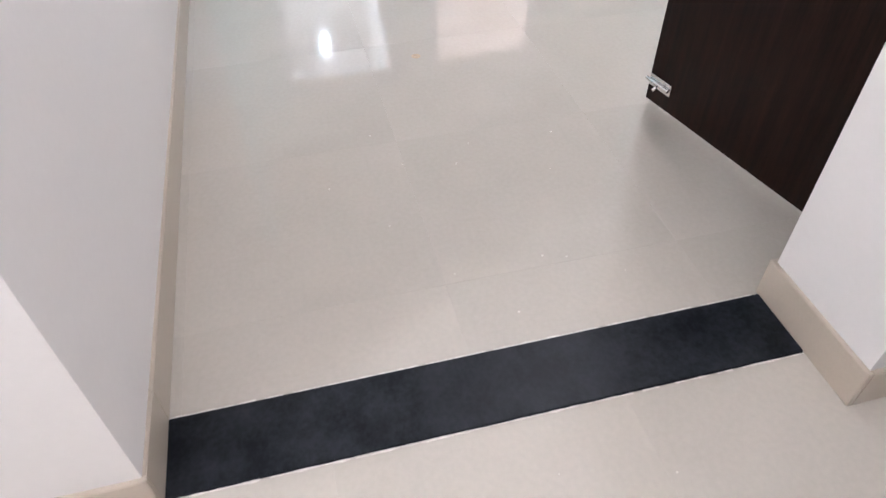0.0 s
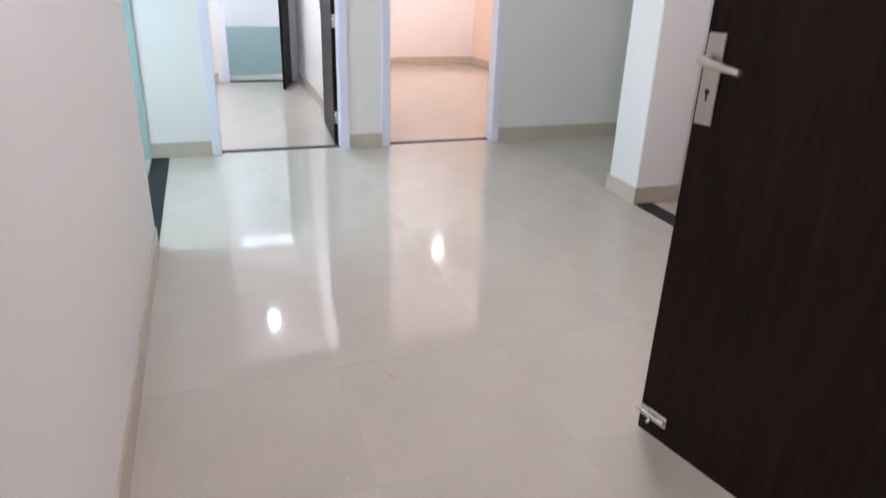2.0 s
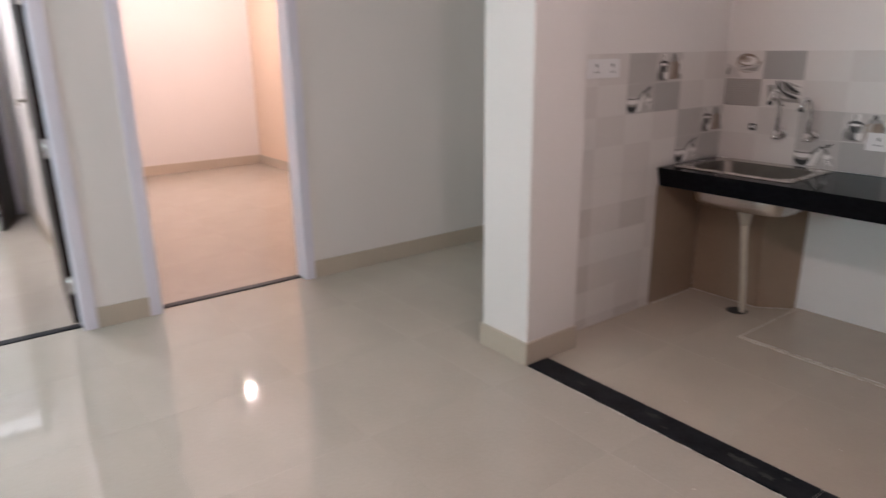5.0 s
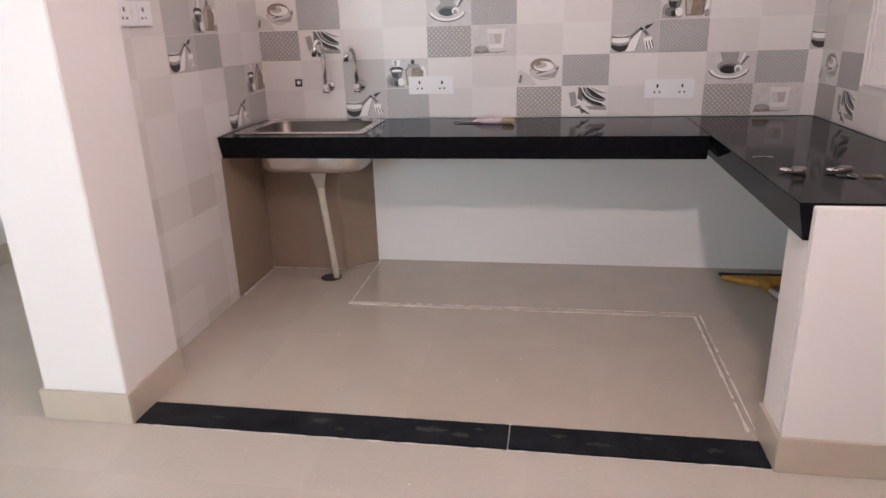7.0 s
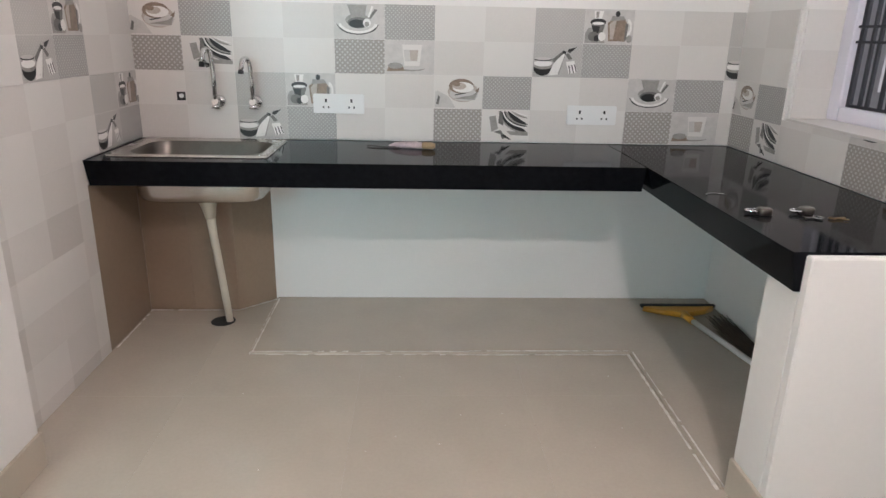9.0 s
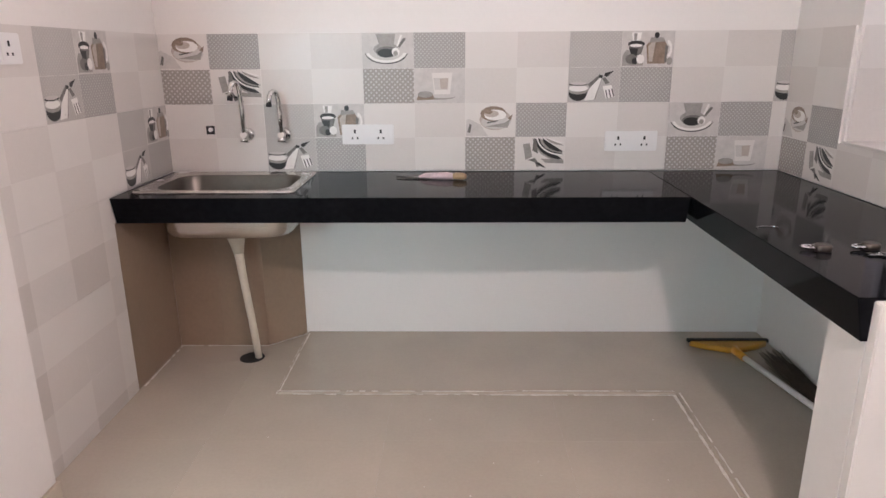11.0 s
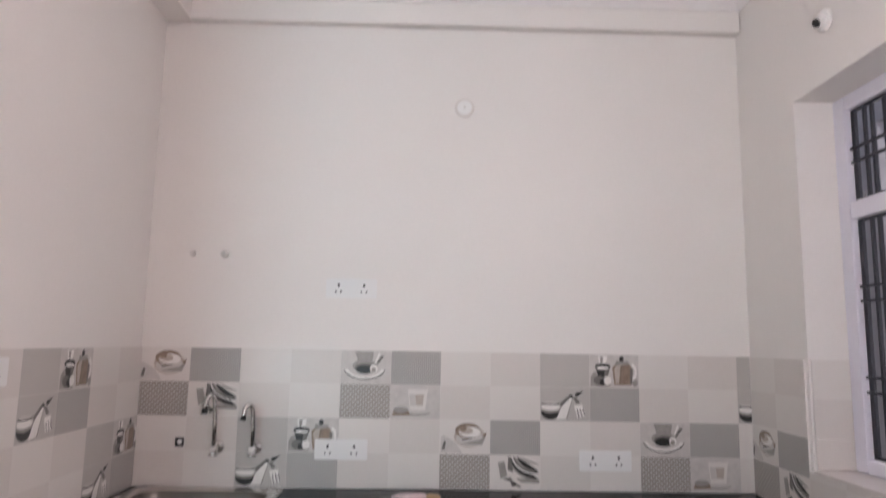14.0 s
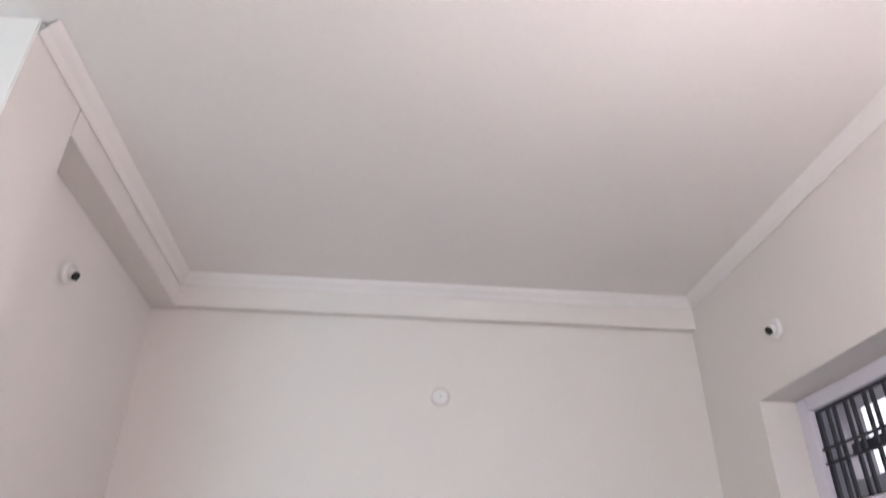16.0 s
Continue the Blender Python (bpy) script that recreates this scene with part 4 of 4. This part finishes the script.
def ceiling_rose():
    r = empty("round_cover", "round white cover plate high on the kitchen wall", "cover plate", (1.442, 0, 2.559))
    bm = bmesh.new()
    tube(bm, [(0, 0, 0), (0, -0.010, 0), (0, -0.013, 0)], [0.047, 0.047, 0.041], 24)
    part("rim", bm, T_LIGHT, r)
    bm = bmesh.new()
    tube(bm, [(0, -0.0128, 0), (0, -0.016, 0)], [0.036, 0.033], 20)
    part("disc", bm, PLASTIC, r)
    bm = bmesh.new()
    tube(bm, [(0, -0.015, 0), (0, -0.018, 0)], 0.005, 8)
    part("screw", bm, P_PALE, r)


ceiling_rose()


def bulb_holder(x, y, z, turn):
    b = empty("bulb_holder", "white angled bulb holder without a bulb", "bulb holder", (0, 0, 0), "", "empty bulb holders")
    b.matrix_world = pose(x, y, z, 0, 0, turn)
    bm = bmesh.new()
    tube(bm, [(0, 0, 0), (0, -0.012, 0), (0, -0.016, 0)], [0.042, 0.042, 0.034], 18)
    part("base", bm, PLASTIC, b)
    bm = bmesh.new()
    tube(bm, [(0, -0.012, 0.004), (0, -0.022, -0.004), (0, -0.034, -0.010)], [0.028, 0.022, 0.019], 14)
    part("neck", bm, PLASTIC, b)
    bm = bmesh.new()
    tube(bm, [(0, -0.033, -0.0095), (0, -0.043, -0.0140)], [0.0165, 0.0165], 12)
    part("socket", bm, SLOT, b)


bulb_holder(0, -0.87, 2.70, 90)
bulb_holder(2.77, -0.72, 2.68, -90)


# ---- lamps ----
def bulb_lamp(name, at, label, wall=None):
    b = empty(name, label, "lamp", at)
    bm = bmesh.new()
    bmesh.ops.create_uvsphere(bm, u_segments=14, v_segments=10, radius=0.021)
    ob = part("bulb", bm, GLOW_B, b)
    ob.visible_shadow = False
    bm = bmesh.new()
    end = wall or (0, 0, H - at[2])
    tube(bm, [(0.0, 0.0, 0.045), (end[0] * 0.4, end[1] * 0.4, 0.05 + 0.4 * max(0, end[2])), end], [0.016, 0.014, 0.03], 10)
    part("holder", bm, PLASTIC, b)


bulb_lamp("landing_lamp", (4.4, -3.75, 2.7), "lit white bulb hanging over the landing")
bulb_lamp("room_lamp", (-3.34, -3.77, 2.41), "lit white bulb in the first room")
bulb_lamp("bedroom_lamp", (-4.74, -1.32, 2.35), "lit warm bulb in the empty room")


bulb_lamp("hall_lamp", HALL_LAMP, "lit warm white bulb hanging in the hall")
bulb_lamp("stair_lamp", STAIR_LAMP, "lit white bulb hanging at the stair end of the landing")


# ---- loose things in the kitchen ----
def knife():
    """Narrow blade, a wide pinkish wrapped middle and a short wooden end."""
    k = empty("kitchen_knife", "kitchen knife in pinkish wrapping with a short wooden handle", "knife", (1.20, -0.21, CT))
    k.rotation_euler = (0, 0, radians(-9))
    bm = bmesh.new()
    loft(bm, [[Vector((-0.150, 0.002, 0.004 + dz)), Vector((-0.06, 0.013, 0.004 + dz)), Vector((0.0, 0.014, 0.004 + dz)), Vector((0.0, -0.010, 0.004 + dz)), Vector((-0.09, -0.010, 0.004 + dz))] for dz in (0, 0.0035)], True, True)
    part("blade", bm, DULL_SHADED, k)
    bm = bmesh.new()
    tube(bm, [(-0.05, 0, 0.007), (-0.02, 0.001, 0.013), (0.03, -0.001, 0.015), (0.07, 0.001, 0.016), (0.105, 0, 0.014)], [0.006, 0.013, 0.015, 0.016, 0.012], 9)
    part("wrapping", bm, WRAP, k, "crumpled pinkish wrapping")
    bm = bmesh.new()
    tube(bm, [(0.095, 0, 0.014), (0.11, 0, 0.016), (0.14, -0.001, 0.016), (0.155, -0.001, 0.015)], [0.012, 0.015, 0.015, 0.009], 10)
    part("handle", bm, HANDLE, k, "short wooden handle")


knife()


def padlock(x, y, turn, label):
    p = empty("padlock", label, "padlock", (x, y, CT), "", "padlocks on the counter")
    p.rotation_euler, p.scale = (0, 0, radians(turn)), (0.85, 0.85, 1.0)
    bm = bmesh.new()
    loft(bm, [rounded(0, 0, 0.046, 0.040, 0.014, 0.0), rounded(0, 0, 0.05, 0.044, 0.016, 0.003), rounded(0, 0, 0.05, 0.044, 0.016, 0.016), rounded(0, 0, 0.042, 0.036, 0.014, 0.020)], True, True)
    part("body", bm, DULL_SHADED, p)
    bm = bmesh.new()
    tube(bm, [(-0.022, 0.014, 0.010), (-0.045, 0.014, 0.010), (-0.058, 0.008, 0.010), (-0.062, 0.0, 0.010), (-0.058, -0.008, 0.010), (-0.045, -0.014, 0.010), (-0.022, -0.014, 0.010)], 0.004, 8)
    part("shackle", bm, CHROME, p)


padlock(2.285, -1.30, -12, "small steel padlock on the black counter")
padlock(2.42, -1.285, 8, "steel padlock lying beside keys")


def keys():
    k = empty("key_bunch", "small bunch of brass and steel keys", "keys", (2.45, -1.345, CT))
    bm = bmesh.new()
    tube(bm, [(0.014 * math.cos(a) - 0.03, 0.014 * math.sin(a), 0.005) for a in [2 * math.pi * i / 14 for i in range(15)]], 0.0012, 6, False)
    part("ring", bm, CHROME, k)
    for ang, mat in ((-20, BRASS), (12, BRASS), (165, CHROME), (190, CHROME)):
        bm = bmesh.new()
        tube(bm, [(0, 0, 0.002), (0, 0, 0.0045)], 0.011, 12)
        box(bm, 0.008, 0.042, -0.003, 0.003, 0.0022, 0.0042)
        box(bm, 0.030, 0.040, -0.006, -0.003, 0.0022, 0.0042)
        bmesh.ops.transform(bm, matrix=pose(0.01 if ang < 90 else -0.03, -0.004 if ang < 90 else 0, 0.001, 0, 0, ang), verts=bm.verts)
        part("key", bm, mat, k)


keys()
bm = bmesh.new()
tube(bm, [(2.25 + 0.035 * math.cos(a), -1.06 + 0.022 * math.sin(a), CT + 0.002) for a in [radians(20 + 25 * i) for i in range(8)]], 0.0011, 6)
tagged(part("wire_loop", bm, CHROME), "thin bent wire on the black counter", "wire")


def flask():
    b = empty("water_bottle", "red metal water bottle with a steel cap", "bottle", (2.705, -1.41, CT))
    bm = bmesh.new()
    tube(bm, [(0, 0, 0), (0, 0, 0.004), (0, 0, 0.175), (0, 0, 0.20), (0, 0, 0.225), (0, 0, 0.235)], [0.033, 0.036, 0.036, 0.031, 0.021, 0.020], 20)
    part("body", bm, RED, b)
    bm = bmesh.new()
    tube(bm, [(0, 0, 0.233), (0, 0, 0.238), (0, 0, 0.268), (0, 0, 0.274)], [0.021, 0.0225, 0.0225, 0.018], 18)
    part("cap", bm, STEEL, b, "steel cap")


flask()


def squeegee():
    s = empty("floor_squeegee", "orange yellow floor squeegee with a white pole lying down", "squeegee", (2.56, -0.17, 0.01))
    bm = bmesh.new()
    box(bm, -0.185, 0.185, -0.010, 0.012, 0.022, 0.036, 0.002)
    part("rubber_lip", bm, RUBBER, s)
    bm = bmesh.new()
    vs = [[(-0.175, -0.008), (0.175, -0.008), (0.12, -0.045), (0.02, -0.085), (-0.02, -0.085), (-0.12, -0.045)]]
    loft(bm, [[Vector((x, y, z)) for x, y in vs[0]] for z in (0.004, 0.030)], True, True)
    part("head", bm, YELLOW, s)
    bm = bmesh.new()
    tube(bm, [(0.0, -0.07, 0.018), (0.006, -0.12, 0.018), (0.010, -0.165, 0.018)], [0.020, 0.017, 0.016], 12)
    part("collar", bm, YELLOW, s)
    bm = bmesh.new()
    tube(bm, [(0.010, -0.15, 0.018), (0.105, -0.62, 0.016), (0.19, -1.08, 0.014)], 0.012, 12)
    part("pole", bm, PLASTIC, s, "white plastic pole")


squeegee()


def broom():
    b = empty("grass_broom", "dark grass broom lying against the wall", "broom", (2.72, -0.25, 0.01))
    rnd = random.Random(8)
    bm = bmesh.new()
    for i in range(170):
        a, r = rnd.uniform(-1, 1), rnd.random()
        x0, z0 = 0.016 * a - 0.01, 0.006 + 0.016 * rnd.random()
        x1 = 0.055 * a - 0.022
        z1 = 0.004 + 0.030 * rnd.random()
        tube(bm, [(x0, -0.62, z0), (0.6 * x1 + 0.4 * x0, -0.38, z0 + 0.004), (x1, -0.02 - 0.16 * rnd.random(), z1)], [0.0022, 0.002, 0.001], 3, False)
    part("bristles", bm, STRAW, b)
    bm = bmesh.new()
    tube(bm, [(-0.01, -0.58, 0.018), (-0.008, -0.70, 0.018), (-0.005, -1.10, 0.018)], [0.020, 0.016, 0.014], 12)
    part("grip", bm, YELLOW, b, "yellow grip")
    for y in (-0.50, -0.56):
        bm = bmesh.new()
        tube(bm, [(-0.01, y, 0.016), (-0.01, y - 0.012, 0.016)], [0.025, 0.025], 12)
        part("binding", bm, RUBBER, b)


broom()
bm = bmesh.new()
tube(bm, [(1.600, -3.692, -0.002), (1.600, -3.692, 0.0006)], 0.018, 12)
tagged(part("floor_stain", bm, STAIN), "small brown stain on the cream floor", "stain", "", "structure")


# ---- floor tiles, wall tiles last ----
def floor_tiles():
    made = {}

    def piece(x0, x1, y0, y1, mat):
        w, d = round(x1 - x0, 4), round(y1 - y0, 4)
        if w < 0.01 or d < 0.01:
            return
        key = (w, d, mat.name)
        if key not in made:
            bm = bmesh.new()
            g = 0.0003
            loft(bm, [[Vector((e, e, -0.004)), Vector((w - e, e, -0.004)), Vector((w - e, d - e, -0.004)), Vector((e, d - e, -0.004))] for e in (g,)]
                 + [[Vector((e, e, z)), Vector((w - e, e, z)), Vector((w - e, d - e, z)), Vector((e, d - e, z))] for e, z in ((g, -0.0002), (g + 0.0002, 0.0))], True)
            for f in bm.faces:
                f.smooth = False
            made[key] = mesh_of("floor_tile", bm, mat)
        ob = new("floor_tile", made[key])
        ob.parent = slab
        ob.location = (x0, y0, 0)

    def field(xa, xb, ya, yb, ox, oy, p, mat):
        xs = [xa] + [ox + k * p for k in range(-30, 31) if xa + 0.02 < ox + k * p < xb - 0.02] + [xb]
        ys = [ya] + [oy + k * p for k in range(-30, 31) if ya + 0.02 < oy + k * p < yb - 0.02] + [yb]
        for a, b in zip(xs, xs[1:]):
            for c, d in zip(ys, ys[1:]):
                piece(a, b, c, d, mat)
    P = 0.634
    field(FAR - 0.06, ENT, LEFT - 0.02, -1.682, 2.125, -3.228, 0.645, FLOOR)
    field(FAR, -0.10, -1.682, 2.4, 2.125, -3.228, 0.645, FLOOR)
    field(0.0, 2.77, -1.55, 0, 0.42, -0.95, P, KFLOOR)
    field(3.183, 5.3, -6.3, -1.9, 3.183, -3.570, 0.645, FLOOR)
    field(-5.05, FAR - 0.12, -5.2, -3.13, -1.9, -3.6, P, FLOOR)
    field(-6.35, FAR - 0.12, -2.99, -0.30, -1.9, -2.0, P, FLOOR)
    field(FAR, 3.0, -6.3, LEFT - 0.13, 2.1, -5.0, P, FLOOR)


def crumbs():
    """Specks of plaster on the floor near the kitchen strip and the entrance."""
    rnd = random.Random(12)
    bm = bmesh.new()
    for i in range(46):
        x, y = (rnd.uniform(0.4, 2.1), rnd.uniform(-2.1, -0.75)) if i < 30 else (rnd.uniform(1.9, 3.6), rnd.uniform(-4.2, -3.2))
        if -1.70 < y < -1.54 and x < 2.3:
            continue
        r = rnd.uniform(0.0015, 0.004)
        vs = [bm.verts.new((x + r * math.cos(a) * rnd.uniform(0.6, 1.2), y + r * math.sin(a) * rnd.uniform(0.6, 1.2), 0.0004)) for a in [k * 1.2566 for k in range(5)]]
        top = bm.verts.new((x, y, r * 0.7))
        for k in range(5):
            bm.faces.new((vs[k], vs[(k + 1) % 5], top))
    tagged(part("plaster_crumbs", bm, CEMENT), "tiny white plaster crumbs scattered on the floor", "crumbs", "", "stuff")


crumbs()
wall_tiles()
floor_tiles()
